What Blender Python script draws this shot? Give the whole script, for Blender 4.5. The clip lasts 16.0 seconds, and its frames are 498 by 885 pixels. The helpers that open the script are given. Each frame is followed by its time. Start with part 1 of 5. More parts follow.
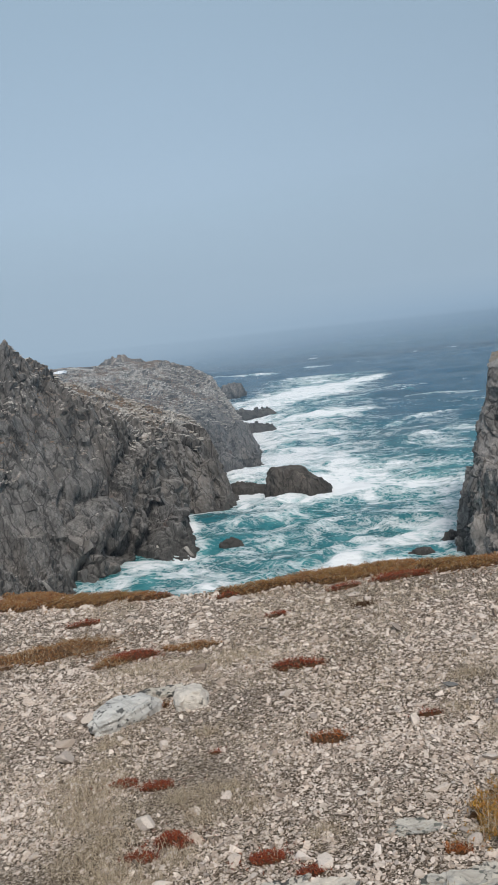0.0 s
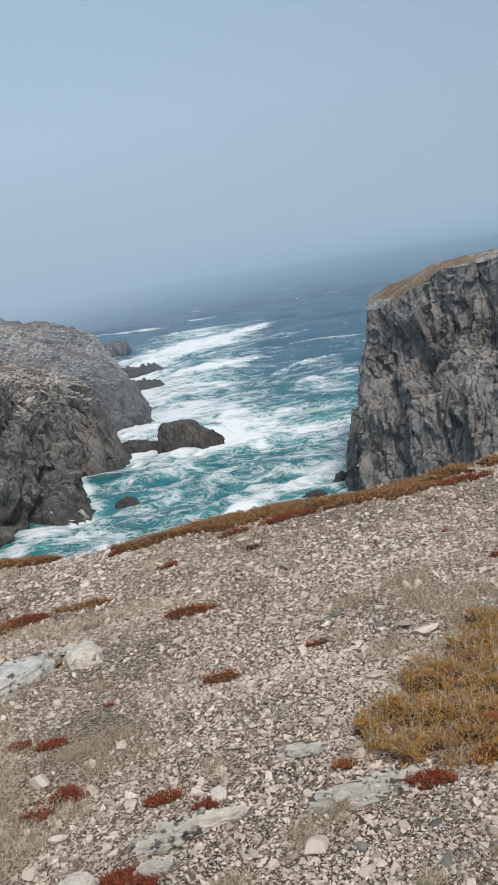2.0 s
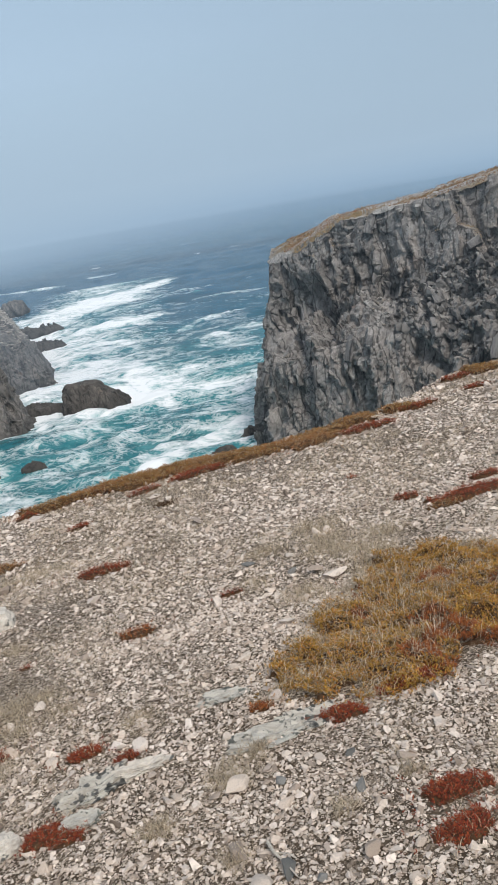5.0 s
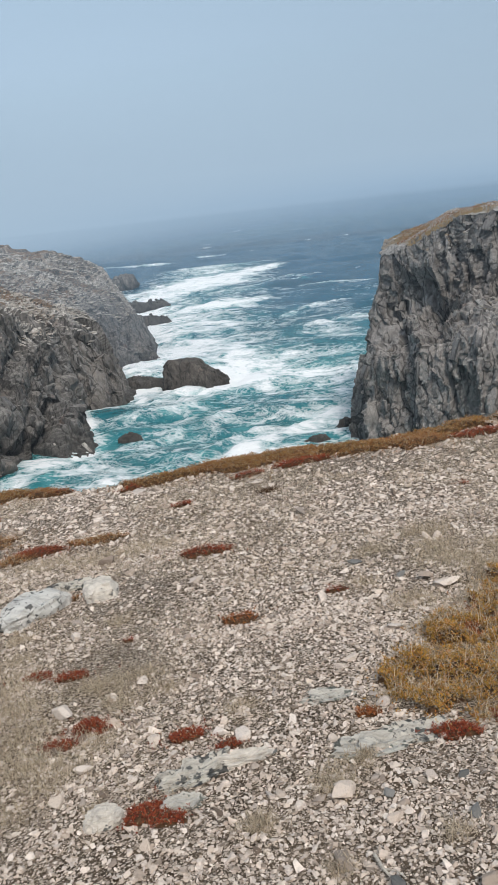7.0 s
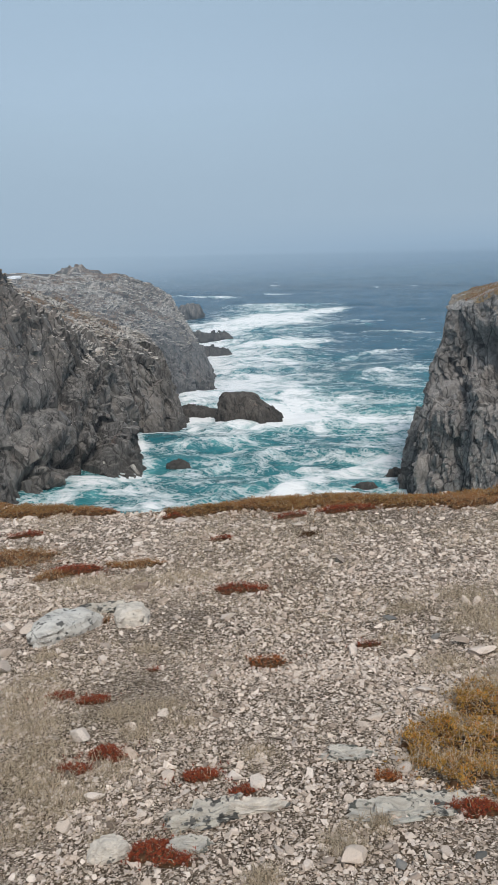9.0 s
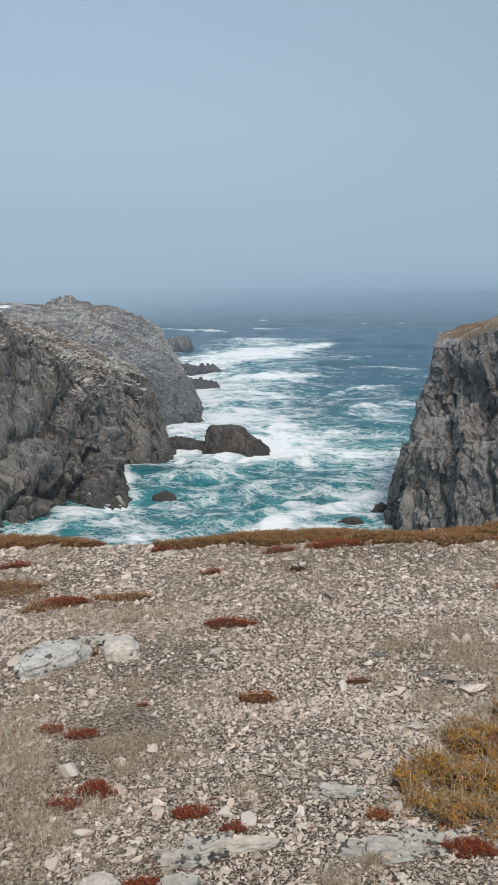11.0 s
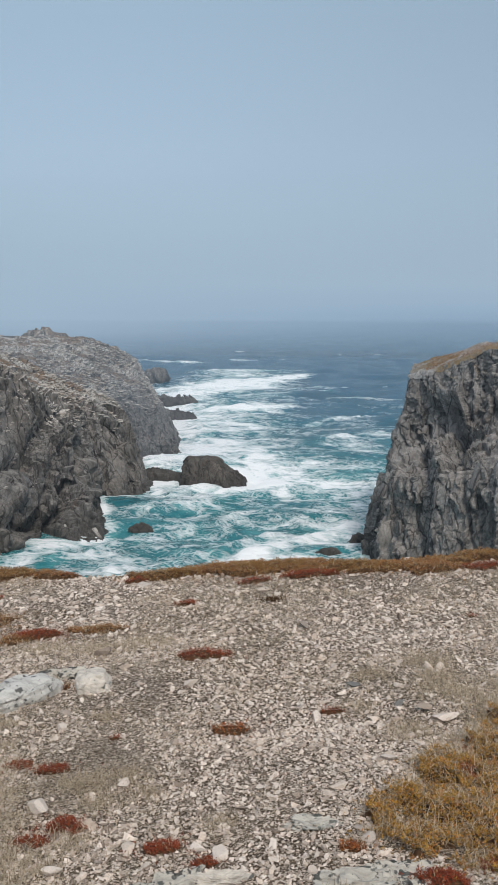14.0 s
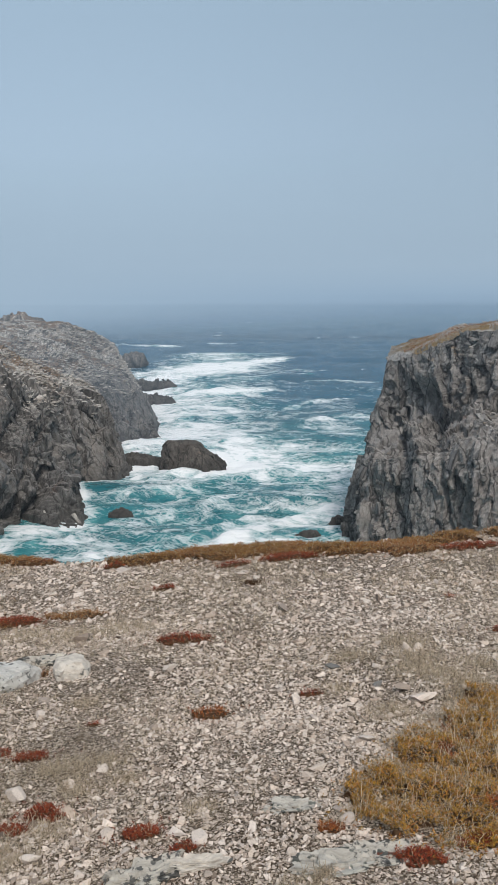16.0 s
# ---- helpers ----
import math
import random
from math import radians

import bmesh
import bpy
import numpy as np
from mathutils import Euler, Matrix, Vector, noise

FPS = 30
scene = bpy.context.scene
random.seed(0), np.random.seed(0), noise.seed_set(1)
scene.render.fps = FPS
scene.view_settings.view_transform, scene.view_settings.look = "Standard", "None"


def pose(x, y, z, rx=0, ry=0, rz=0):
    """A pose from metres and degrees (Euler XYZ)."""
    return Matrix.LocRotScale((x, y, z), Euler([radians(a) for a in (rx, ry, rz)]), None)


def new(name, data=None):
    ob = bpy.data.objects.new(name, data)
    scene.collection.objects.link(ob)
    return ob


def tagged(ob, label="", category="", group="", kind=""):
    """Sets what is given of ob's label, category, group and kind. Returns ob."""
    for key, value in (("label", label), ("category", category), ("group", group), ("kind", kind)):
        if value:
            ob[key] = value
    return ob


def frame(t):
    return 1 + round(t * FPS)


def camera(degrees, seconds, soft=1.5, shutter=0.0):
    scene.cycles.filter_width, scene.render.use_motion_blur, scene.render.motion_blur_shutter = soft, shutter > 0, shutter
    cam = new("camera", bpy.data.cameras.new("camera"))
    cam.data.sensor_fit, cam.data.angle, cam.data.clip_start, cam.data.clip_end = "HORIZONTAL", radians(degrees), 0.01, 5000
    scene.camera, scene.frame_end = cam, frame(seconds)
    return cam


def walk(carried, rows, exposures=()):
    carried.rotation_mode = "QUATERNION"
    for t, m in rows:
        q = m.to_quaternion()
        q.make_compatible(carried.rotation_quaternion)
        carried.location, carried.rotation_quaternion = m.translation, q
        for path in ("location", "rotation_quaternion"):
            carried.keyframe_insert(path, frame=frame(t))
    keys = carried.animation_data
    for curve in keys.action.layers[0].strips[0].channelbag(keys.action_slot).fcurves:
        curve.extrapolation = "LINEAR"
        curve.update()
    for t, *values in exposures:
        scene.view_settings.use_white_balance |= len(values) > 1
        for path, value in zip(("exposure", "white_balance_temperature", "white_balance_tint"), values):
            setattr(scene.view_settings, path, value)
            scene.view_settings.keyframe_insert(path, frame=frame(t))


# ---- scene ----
cam = camera(35.07, 16.0, soft=0.35)
PATH = [
    (0.0, pose(0.044, -0.056, 1.614, 81.214, 5.974, 6.554)),
    (0.5, pose(0.026, -0.058, 1.608, 80.893, 6.421, 6.315)),
    (1.0, pose(0.048, -0.054, 1.590, 80.211, 7.147, 5.553)),
    (1.5, pose(0.094, -0.025, 1.563, 78.979, 7.886, 3.551)),
    (2.0, pose(0.130, -0.035, 1.559, 76.785, 8.497, -2.033)),
    (2.5, pose(0.125, -0.042, 1.553, 75.761, 9.324, -4.161)),
    (3.0, pose(0.127, -0.044, 1.554, 74.915, 9.894, -5.521)),
    (3.5, pose(0.128, -0.025, 1.541, 73.944, 9.994, -6.753)),
    (4.0, pose(0.139, -0.054, 1.548, 73.217, 9.805, -8.303)),
    (4.2, pose(0.139, -0.054, 1.548, 73.067, 9.755, -8.633)),
    (6.3, pose(0.065, 0.001, 1.558, 71.605, 8.213, -9.478)),
    (6.5, pose(0.036, 0.018, 1.561, 71.881, 8.007, -6.176)),
    (7.0, pose(-0.006, 0.028, 1.572, 72.632, 5.943, -1.116)),
    (7.5, pose(-0.023, 0.032, 1.585, 73.188, 3.636, 2.112)),
    (8.0, pose(-0.017, 0.027, 1.597, 74.200, 2.215, 3.873)),
    (8.5, pose(-0.010, 0.036, 1.591, 74.980, 1.381, 4.273)),
    (9.0, pose(-0.006, 0.031, 1.592, 75.614, 0.922, 3.985)),
    (11.5, pose(-0.047, -0.025, 1.616, 78.671, -0.383, 3.185)),
    (12.0, pose(-0.044, -0.046, 1.621, 79.355, -0.470, 3.089)),
    (12.5, pose(-0.033, -0.057, 1.624, 79.931, -0.487, 2.736)),
    (13.0, pose(-0.030, -0.053, 1.617, 80.250, -0.420, 2.400)),
    (13.5, pose(-0.026, -0.042, 1.611, 80.410, -0.407, 2.045)),
    (14.0, pose(-0.016, -0.028, 1.606, 80.271, -0.336, 1.583)),
    (14.5, pose(-0.022, -0.019, 1.606, 79.947, -0.348, 1.327)),
    (15.0, pose(-0.012, -0.005, 1.601, 79.612, -0.236, 0.716)),
    (15.5, pose(-0.004, -0.004, 1.603, 79.323, -0.135, 0.282)),
    (16.0, pose(-0.000, 0.000, 1.600, 79.090, -0.000, -0.000)),
]
walk(cam, PATH, [(0.0, -0.05), (1.0, -0.03), (2.5, 0.1), (4.0, 0.16), (6.5, 0.16), (7.5, 0.08), (9.0, 0.0), (16.0, 0.0)])

# ---- light ----
SEA = -24.0
SUN_AZ, SUN_EL = radians(163), radians(50)

world = bpy.data.worlds.new("overcast_sky")
scene.world = world
world.use_nodes = True
wt = world.node_tree
wt.nodes.clear()
w_out = wt.nodes.new("ShaderNodeOutputWorld")
w_sky = wt.nodes.new("ShaderNodeTexSky")
w_sky.sky_type, w_sky.sun_disc = "NISHITA", False
w_sky.sun_elevation, w_sky.sun_rotation = SUN_EL, SUN_AZ
w_sky.dust_density = 4.0
w_bg = wt.nodes.new("ShaderNodeBackground")
w_bg.inputs["Strength"].default_value = 0.025
wt.links.new(w_sky.outputs[0], w_bg.inputs["Color"])
# the lit cloud and fog layer: brighter overhead, bluer and darker at the horizon
w_geo = wt.nodes.new("ShaderNodeTexCoord")
w_sep = wt.nodes.new("ShaderNodeSeparateXYZ")
w_ramp = wt.nodes.new("ShaderNodeValToRGB")
w_ramp.color_ramp.elements[0].position, w_ramp.color_ramp.elements[0].color = 0.0, (0.34, 0.452, 0.572, 1)
w_ramp.color_ramp.elements[1].position, w_ramp.color_ramp.elements[1].color = 0.18, (0.35, 0.462, 0.578, 1)
for at, c in ((0.42, (0.30, 0.41, 0.505, 1)), (1.0, (0.52, 0.58, 0.65, 1))):
    w_ramp.color_ramp.elements.new(at).color = c
w_side = wt.nodes.new("ShaderNodeMapRange")
w_side.interpolation_type = "SMOOTHSTEP"
for key, value in (("From Min", -0.25), ("From Max", 0.6), ("To Min", 1.0), ("To Max", 0.8)):
    w_side.inputs[key].default_value = value
w_fog = wt.nodes.new("ShaderNodeBackground")
w_add = wt.nodes.new("ShaderNodeAddShader")
wt.links.new(w_geo.outputs["Generated"], w_sep.inputs[0])
wt.links.new(w_sep.outputs["Z"], w_ramp.inputs[0])
wt.links.new(w_sep.outputs["X"], w_side.inputs["Value"])
wt.links.new(w_side.outputs[0], w_fog.inputs["Strength"])
wt.links.new(w_ramp.outputs[0], w_fog.inputs["Color"])
wt.links.new(w_bg.outputs[0], w_add.inputs[0])
wt.links.new(w_fog.outputs[0], w_add.inputs[1])
wt.links.new(w_add.outputs[0], w_out.inputs["Surface"])

sun = new("sun", bpy.data.lights.new("sun", "SUN"))
sun.data.energy, sun.data.angle, sun.data.color = 2.3, radians(12), (1.0, 0.94, 0.86)
sun.rotation_euler = Vector((math.sin(SUN_AZ) * math.cos(SUN_EL), math.cos(SUN_AZ) * math.cos(SUN_EL),
                             math.sin(SUN_EL))).to_track_quat("Z", "Y").to_euler()
scene.view_settings.exposure = 0.0

# ---- materials ----
def material(name, rough=0.9, spec=0.25):
    m = bpy.data.materials.new(name)
    m.use_nodes = True
    b = m.node_tree.nodes["Principled BSDF"]
    b.inputs["Roughness"].default_value = rough
    b.inputs["Specular IOR Level"].default_value = spec
    return m, m.node_tree, b


def node(nt, kind, **sets):
    n = nt.nodes.new("ShaderNode" + kind)
    for key, value in sets.items():
        if key == "op":
            n.operation = value
        elif key == "blend":
            n.data_type, n.blend_type = "RGBA", value
        elif key == "feature":
            n.feature = value
    return n


def coords(nt, scale=(1, 1, 1), rot=(0, 0, 0)):
    tc, mp = node(nt, "TexCoord"), node(nt, "Mapping")
    mp.inputs["Scale"].default_value = scale
    mp.inputs["Rotation"].default_value = [radians(a) for a in rot]
    nt.links.new(tc.outputs["Object"], mp.inputs["Vector"])
    return mp.outputs[0]


def noise_tex(nt, vec, scale, detail=5.0, rough=0.6, distort=0.0):
    n = node(nt, "TexNoise")
    n.inputs["Scale"].default_value, n.inputs["Detail"].default_value = scale, detail
    n.inputs["Roughness"].default_value, n.inputs["Distortion"].default_value = rough, distort
    nt.links.new(vec, n.inputs["Vector"])
    return n.outputs["Fac"]


def voronoi_tex(nt, vec, scale, feature="F1", out="Distance"):
    n = node(nt, "TexVoronoi", feature=feature)
    n.inputs["Scale"].default_value = scale
    nt.links.new(vec, n.inputs["Vector"])
    return n.outputs[out]


def ramp(nt, fac, stops):
    r = node(nt, "ValToRGB")
    els = r.color_ramp.elements
    while len(els) < len(stops):
        els.new(0.5)
    for e, (at, c) in zip(els, stops):
        e.position, e.color = at, (c, c, c, 1) if isinstance(c, (int, float)) else (*c, 1)
    nt.links.new(fac, r.inputs[0])
    return r.outputs[0]


def mixed(nt, fac, a, b, blend="MIX"):
    m = node(nt, "Mix", blend=blend)
    for sock, v in ((m.inputs["Factor"], fac), (m.inputs[6], a), (m.inputs[7], b)):
        if isinstance(v, bpy.types.NodeSocket):
            nt.links.new(v, sock)
        elif isinstance(v, tuple):
            sock.default_value = (*v, 1)
        else:
            sock.default_value = v
    return m.outputs[2]


def maths(nt, op, a, b=0.0, c=0.0):
    m = node(nt, "Math", op=op)
    for sock, v in zip(m.inputs, (a, b, c)):
        if isinstance(v, bpy.types.NodeSocket):
            nt.links.new(v, sock)
        else:
            sock.default_value = v
    return m.outputs[0]


def bumped(nt, b, height, strength=0.6, distance=0.05):
    n = node(nt, "Bump")
    n.inputs["Strength"].default_value, n.inputs["Distance"].default_value = strength, distance
    nt.links.new(height, n.inputs["Height"])
    nt.links.new(n.outputs[0], b.inputs["Normal"])


def up_facing(nt):
    g, s = node(nt, "NewGeometry"), node(nt, "SeparateXYZ")
    nt.links.new(g.outputs["True Normal"], s.inputs[0])
    return s.outputs["Z"]


def attr(nt, name, out="Fac"):
    a = node(nt, "Attribute")
    a.attribute_name = name
    return a.outputs[out]


def facets(nt, tilt, scale, squash):
    """Height field of split rock: every cell of the stone slopes its own way."""
    v = node(nt, "TexVoronoi")
    v.inputs["Scale"].default_value = scale
    vec = coords(nt, (1.0, 1.0, squash), (0, tilt, 0))
    w = node(nt, "TexNoise")
    w.inputs["Scale"].default_value = 0.8
    nt.links.new(vec, w.inputs["Vector"])
    s, a = node(nt, "VectorMath", op="SCALE"), node(nt, "VectorMath", op="ADD")
    s.inputs["Scale"].default_value = 0.7
    nt.links.new(w.outputs["Color"], s.inputs[0])
    nt.links.new(vec, a.inputs[0])
    nt.links.new(s.outputs[0], a.inputs[1])
    nt.links.new(a.outputs[0], v.inputs["Vector"])
    c, d, off = node(nt, "VectorMath", op="SUBTRACT"), node(nt, "VectorMath", op="DOT_PRODUCT"), node(nt, "VectorMath", op="SUBTRACT")
    c.inputs[1].default_value = (0.5, 0.5, 0.5)
    nt.links.new(v.outputs["Color"], c.inputs[0])
    nt.links.new(vec, off.inputs[0])
    sc = node(nt, "VectorMath", op="SCALE")
    sc.inputs["Scale"].default_value = 1.0
    nt.links.new(v.outputs["Position"], sc.inputs[0])
    nt.links.new(sc.outputs[0], off.inputs[1])
    nt.links.new(c.outputs[0], d.inputs[0])
    nt.links.new(off.outputs[0], d.inputs[1])
    return d.outputs["Value"], v.outputs["Color"]


def cliff_material(name, dark, mid, pale, turf, tilt, top_pale, turf_from):
    """Layered slate: tilted bands, cracks, lichen, pale rubble and brown turf on the level parts."""
    m, nt, b = material(name, 0.85, 0.3)
    grain = coords(nt, (1.0, 1.0, 0.4), (0, tilt, 0))
    plain = coords(nt)
    bands = noise_tex(nt, grain, 1.6, 8, 0.7, 0.4)
    big = noise_tex(nt, plain, 0.12, 4, 0.55)
    col = ramp(nt, bands, [(0.26, dark), (0.48, mid), (0.76, pale)])
    col = mixed(nt, ramp(nt, big, [(0.45, 0.0), (0.65, 0.4)]), col, (0.205, 0.175, 0.15))
    rust = noise_tex(nt, plain, 0.33, 5, 0.6, 0.5)
    col = mixed(nt, ramp(nt, rust, [(0.62, 0.0), (0.75, 0.45)]), col, (0.22, 0.13, 0.095))
    lichen = noise_tex(nt, plain, 1.1, 7, 0.7)
    col = mixed(nt, ramp(nt, lichen, [(0.56, 0.0), (0.70, 0.35)]), col, (0.27, 0.268, 0.25))
    shatter = ramp(nt, noise_tex(nt, plain, 0.16, 3, 0.5), [(0.42, 0.1), (0.6, 1.0)])
    bent = node(nt, "VectorMath", op="ADD")
    sway, swing = node(nt, "TexNoise"), node(nt, "VectorMath", op="SCALE")
    sway.inputs["Scale"].default_value, sway.inputs["Detail"].default_value = 0.5, 6.0
    along = coords(nt, (1.0, 1.0, 0.13), (0, tilt, 0))
    nt.links.new(plain, sway.inputs["Vector"])
    nt.links.new(sway.outputs["Color"], swing.inputs[0])
    swing.inputs["Scale"].default_value = 1.5
    nt.links.new(along, bent.inputs[0])
    nt.links.new(swing.outputs[0], bent.inputs[1])
    crack = voronoi_tex(nt, bent.outputs[0], 0.6, "DISTANCE_TO_EDGE")
    col = mixed(nt, ramp(nt, crack, [(0.0, 0.75), (0.025, 0.55), (0.05, 0.0)]), col, (0.03, 0.028, 0.027))
    hair = voronoi_tex(nt, coords(nt, (1.0, 1.0, 0.55), (0, tilt + 12, 0)), 2.6, "DISTANCE_TO_EDGE")
    col = mixed(nt, maths(nt, "MULTIPLY", shatter, ramp(nt, hair, [(0.0, 0.6), (0.10, 0.0)])), col, (0.025, 0.023, 0.022))
    # each split face weathers to a tone of its own
    chips, tone = facets(nt, tilt, 0.5, 0.14)
    small, tone_2 = facets(nt, tilt, 1.7, 0.22)
    col = mixed(nt, 1.0, col, ramp(nt, tone, [(0.15, 0.80), (0.85, 1.17)]), "MULTIPLY")
    col = mixed(nt, 0.8, col, ramp(nt, tone_2, [(0.15, 0.82), (0.85, 1.18)]), "MULTIPLY")
    col = mixed(nt, 1.0, col, ramp(nt, node(nt, "NewGeometry").outputs["Random Per Island"], [(0.0, 0.84), (1.0, 1.14)]), "MULTIPLY")
    # level ledges: weathered pale rubble, with turf in broad patches
    speck = noise_tex(nt, plain, 2.2, 6, 0.75)
    rubble = ramp(nt, speck, [(0.35, mid), (0.55, top_pale), (0.75, tuple(min(1, 1.3 * c) for c in top_pale))])
    tz = noise_tex(nt, plain, 0.16, 4, 0.6)
    tc, z = node(nt, "TexCoord"), node(nt, "SeparateXYZ")
    nt.links.new(tc.outputs["Object"], z.inputs[0])
    high = ramp(nt, maths(nt, "DIVIDE", maths(nt, "ADD", z.outputs["Z"], 24.0), 30.0), [((turf_from + 24) / 30, 0.0), ((turf_from + 25.5) / 30, 0.9)])
    up = maths(nt, "MULTIPLY", ramp(nt, up_facing(nt), [(0.60, 0.0), (0.88, 1.0)]), maths(nt, "MULTIPLY_ADD", high, 0.9, 0.2))
    rubble = mixed(nt, maths(nt, "MULTIPLY", high, ramp(nt, tz, [(0.45, 0.0), (0.55, 1.0)])), rubble, turf)
    col = mixed(nt, up, col, rubble)
    # the wet dark foot above the water line
    wet = maths(nt, "ADD", z.outputs["Z"], maths(nt, "MULTIPLY", big, 5.0))
    wet = ramp(nt, maths(nt, "DIVIDE", maths(nt, "ADD", wet, 24.0), 8.0), [(0.28, 1.0), (0.62, 0.0)])
    col = mixed(nt, maths(nt, "MULTIPLY", wet, 0.65), col, (0.045, 0.043, 0.04))
    nt.links.new(col, b.inputs["Base Color"])
    fine = noise_tex(nt, grain, 5.0, 8, 0.75)
    rough = maths(nt, "ADD", maths(nt, "MULTIPLY", chips, 0.55), maths(nt, "MULTIPLY", small, 0.55))
    bumped(nt, b, maths(nt, "ADD", rough, maths(nt, "MULTIPLY", maths(nt, "ADD", bands, fine), 0.22)), 0.75, 1.0)
    return m


CLIFF = cliff_material("layered_slate", (0.046, 0.044, 0.043), (0.138, 0.131, 0.126), (0.265, 0.255, 0.245),
                       (0.17, 0.105, 0.062), 7, (0.55, 0.515, 0.465), -13.5)
CLIFF_DARK = cliff_material("dark_slate", (0.085, 0.080, 0.078), (0.24, 0.226, 0.218), (0.40, 0.38, 0.36),
                            (0.20, 0.125, 0.04), 19, (0.38, 0.365, 0.34), -6.0)
WET_ROCK = cliff_material("wet_rock", (0.034, 0.031, 0.029), (0.078, 0.071, 0.065), (0.16, 0.145, 0.13),
                          (0.16, 0.13, 0.08), 16, (0.17, 0.16, 0.14), 5.0)


def sea_material():
    m, nt, b = material("sea_water", 0.12, 0.27)
    b.inputs["IOR"].default_value = 1.33
    flat = coords(nt, (1, 1, 0))
    foam, shoal = attr(nt, "foam"), attr(nt, "shoal")
    murk = noise_tex(nt, flat, 0.05, 5, 0.6, 0.6)
    water = mixed(nt, shoal, (0.007, 0.070, 0.138), (0.005, 0.170, 0.190))
    water = mixed(nt, ramp(nt, murk, [(0.42, 0.0), (0.62, 0.5)]), water, (0.006, 0.05, 0.075))
    milky = maths(nt, "MULTIPLY", ramp(nt, foam, [(0.12, 0.0), (0.6, 0.75)]),
                  ramp(nt, noise_tex(nt, flat, 0.35, 5, 0.65, 1.0), [(0.35, 0.0), (0.65, 1.0)]))
    water = mixed(nt, milky, water, (0.17, 0.46, 0.47))
    # lace of foam: broken sheets where it is thick, threads where it is thin
    drift = coords(nt, (0.72, 1.0, 0), (0, 0, 14))
    cloud = noise_tex(nt, drift, 0.11, 10, 0.66, 1.3)
    patch = noise_tex(nt, drift, 0.5, 9, 0.74, 0.9)
    dense = maths(nt, "ADD", foam, maths(nt, "ADD", maths(nt, "MULTIPLY", maths(nt, "SUBTRACT", cloud, 0.5), 2.3),
                                         maths(nt, "MULTIPLY", maths(nt, "SUBTRACT", patch, 0.5), 1.9)))
    sheet = ramp(nt, dense, [(0.43, 0.0), (0.56, 0.6), (0.76, 1.0)])
    wv, sc = node(nt, "VectorMath", op="ADD"), node(nt, "VectorMath", op="SCALE")
    nw = node(nt, "TexNoise")
    nw.inputs["Scale"].default_value, nw.inputs["Detail"].default_value = 0.3, 6.0
    nt.links.new(drift, nw.inputs["Vector"])
    sc.inputs["Scale"].default_value = 6.0
    nt.links.new(nw.outputs["Color"], sc.inputs[0])
    nt.links.new(drift, wv.inputs[0])
    nt.links.new(sc.outputs[0], wv.inputs[1])

    def threads(scale, width):
        edge = voronoi_tex(nt, wv.outputs[0], scale, "DISTANCE_TO_EDGE")
        return maths(nt, "SUBTRACT", 1.0, maths(nt, "DIVIDE", edge, maths(nt, "MAXIMUM", maths(nt, "MULTIPLY", dense, width), 0.002)))

    lace = maths(nt, "MAXIMUM", maths(nt, "MULTIPLY", threads(0.6, 0.30), 0.9), maths(nt, "MULTIPLY", threads(1.7, 0.42), 0.75))
    lace = maths(nt, "MULTIPLY", ramp(nt, lace, [(0.0, 0.0), (0.9, 0.75)]), ramp(nt, dense, [(0.08, 0.0), (0.45, 1.0)]))
    cover = maths(nt, "MULTIPLY", maths(nt, "MAXIMUM", sheet, lace), ramp(nt, foam, [(0.04, 0.0), (0.14, 1.0)]))
    col = mixed(nt, cover, water, (0.88, 0.90, 0.91))
    nt.links.new(col, b.inputs["Base Color"])
    nt.links.new(ramp(nt, cover, [(0.0, 0.14), (0.5, 0.75)]), b.inputs["Roughness"])
    rip = noise_tex(nt, coords(nt, (0.6, 1.3, 0)), 0.7, 7, 0.62, 0.4)
    bumped(nt, b, maths(nt, "ADD", maths(nt, "MULTIPLY", rip, 1.7), maths(nt, "MULTIPLY", cover, 0.25)), 0.65, 0.55)
    return m


SEA_WATER = sea_material()


def ground_material():
    """Dark peaty soil with pale grit and withered litter."""
    m, nt, b = material("gritty_soil", 0.95, 0.15)
    p = coords(nt)
    broad = noise_tex(nt, p, 1.1, 5, 0.6)
    soil = ramp(nt, noise_tex(nt, p, 9, 6, 0.7), [(0.3, (0.036, 0.025, 0.017)), (0.7, (0.16, 0.116, 0.08))])
    col, high = soil, noise_tex(nt, p, 60, 4, 0.6)
    # packed grit of two sizes
    for scale, least in ((125, 0.38), (66, 0.465)):
        gs = node(nt, "SeparateColor")
        nt.links.new(voronoi_tex(nt, p, scale, "F1", "Color"), gs.inputs[0])
        edge = voronoi_tex(nt, p, scale, "DISTANCE_TO_EDGE")
        stone = ramp(nt, gs.outputs[0], [(0.0, (0.18, 0.132, 0.096)), (0.4, (0.48, 0.385, 0.305)), (0.75, (0.66, 0.545, 0.45)), (1.0, (0.78, 0.665, 0.57))])
        on = maths(nt, "MULTIPLY", ramp(nt, edge, [(0.05, 0.0), (0.16, 1.0)]),
                   ramp(nt, maths(nt, "MULTIPLY", maths(nt, "ADD", gs.outputs[1], broad), 0.5), [(least, 0.0), (least + 0.05, 1.0)]))
        col, high = mixed(nt, on, col, stone), maths(nt, "ADD", high, on)
    nt.links.new(col, b.inputs["Base Color"])
    bumped(nt, b, high, 0.9, 0.012)
    return m


GROUND = ground_material()


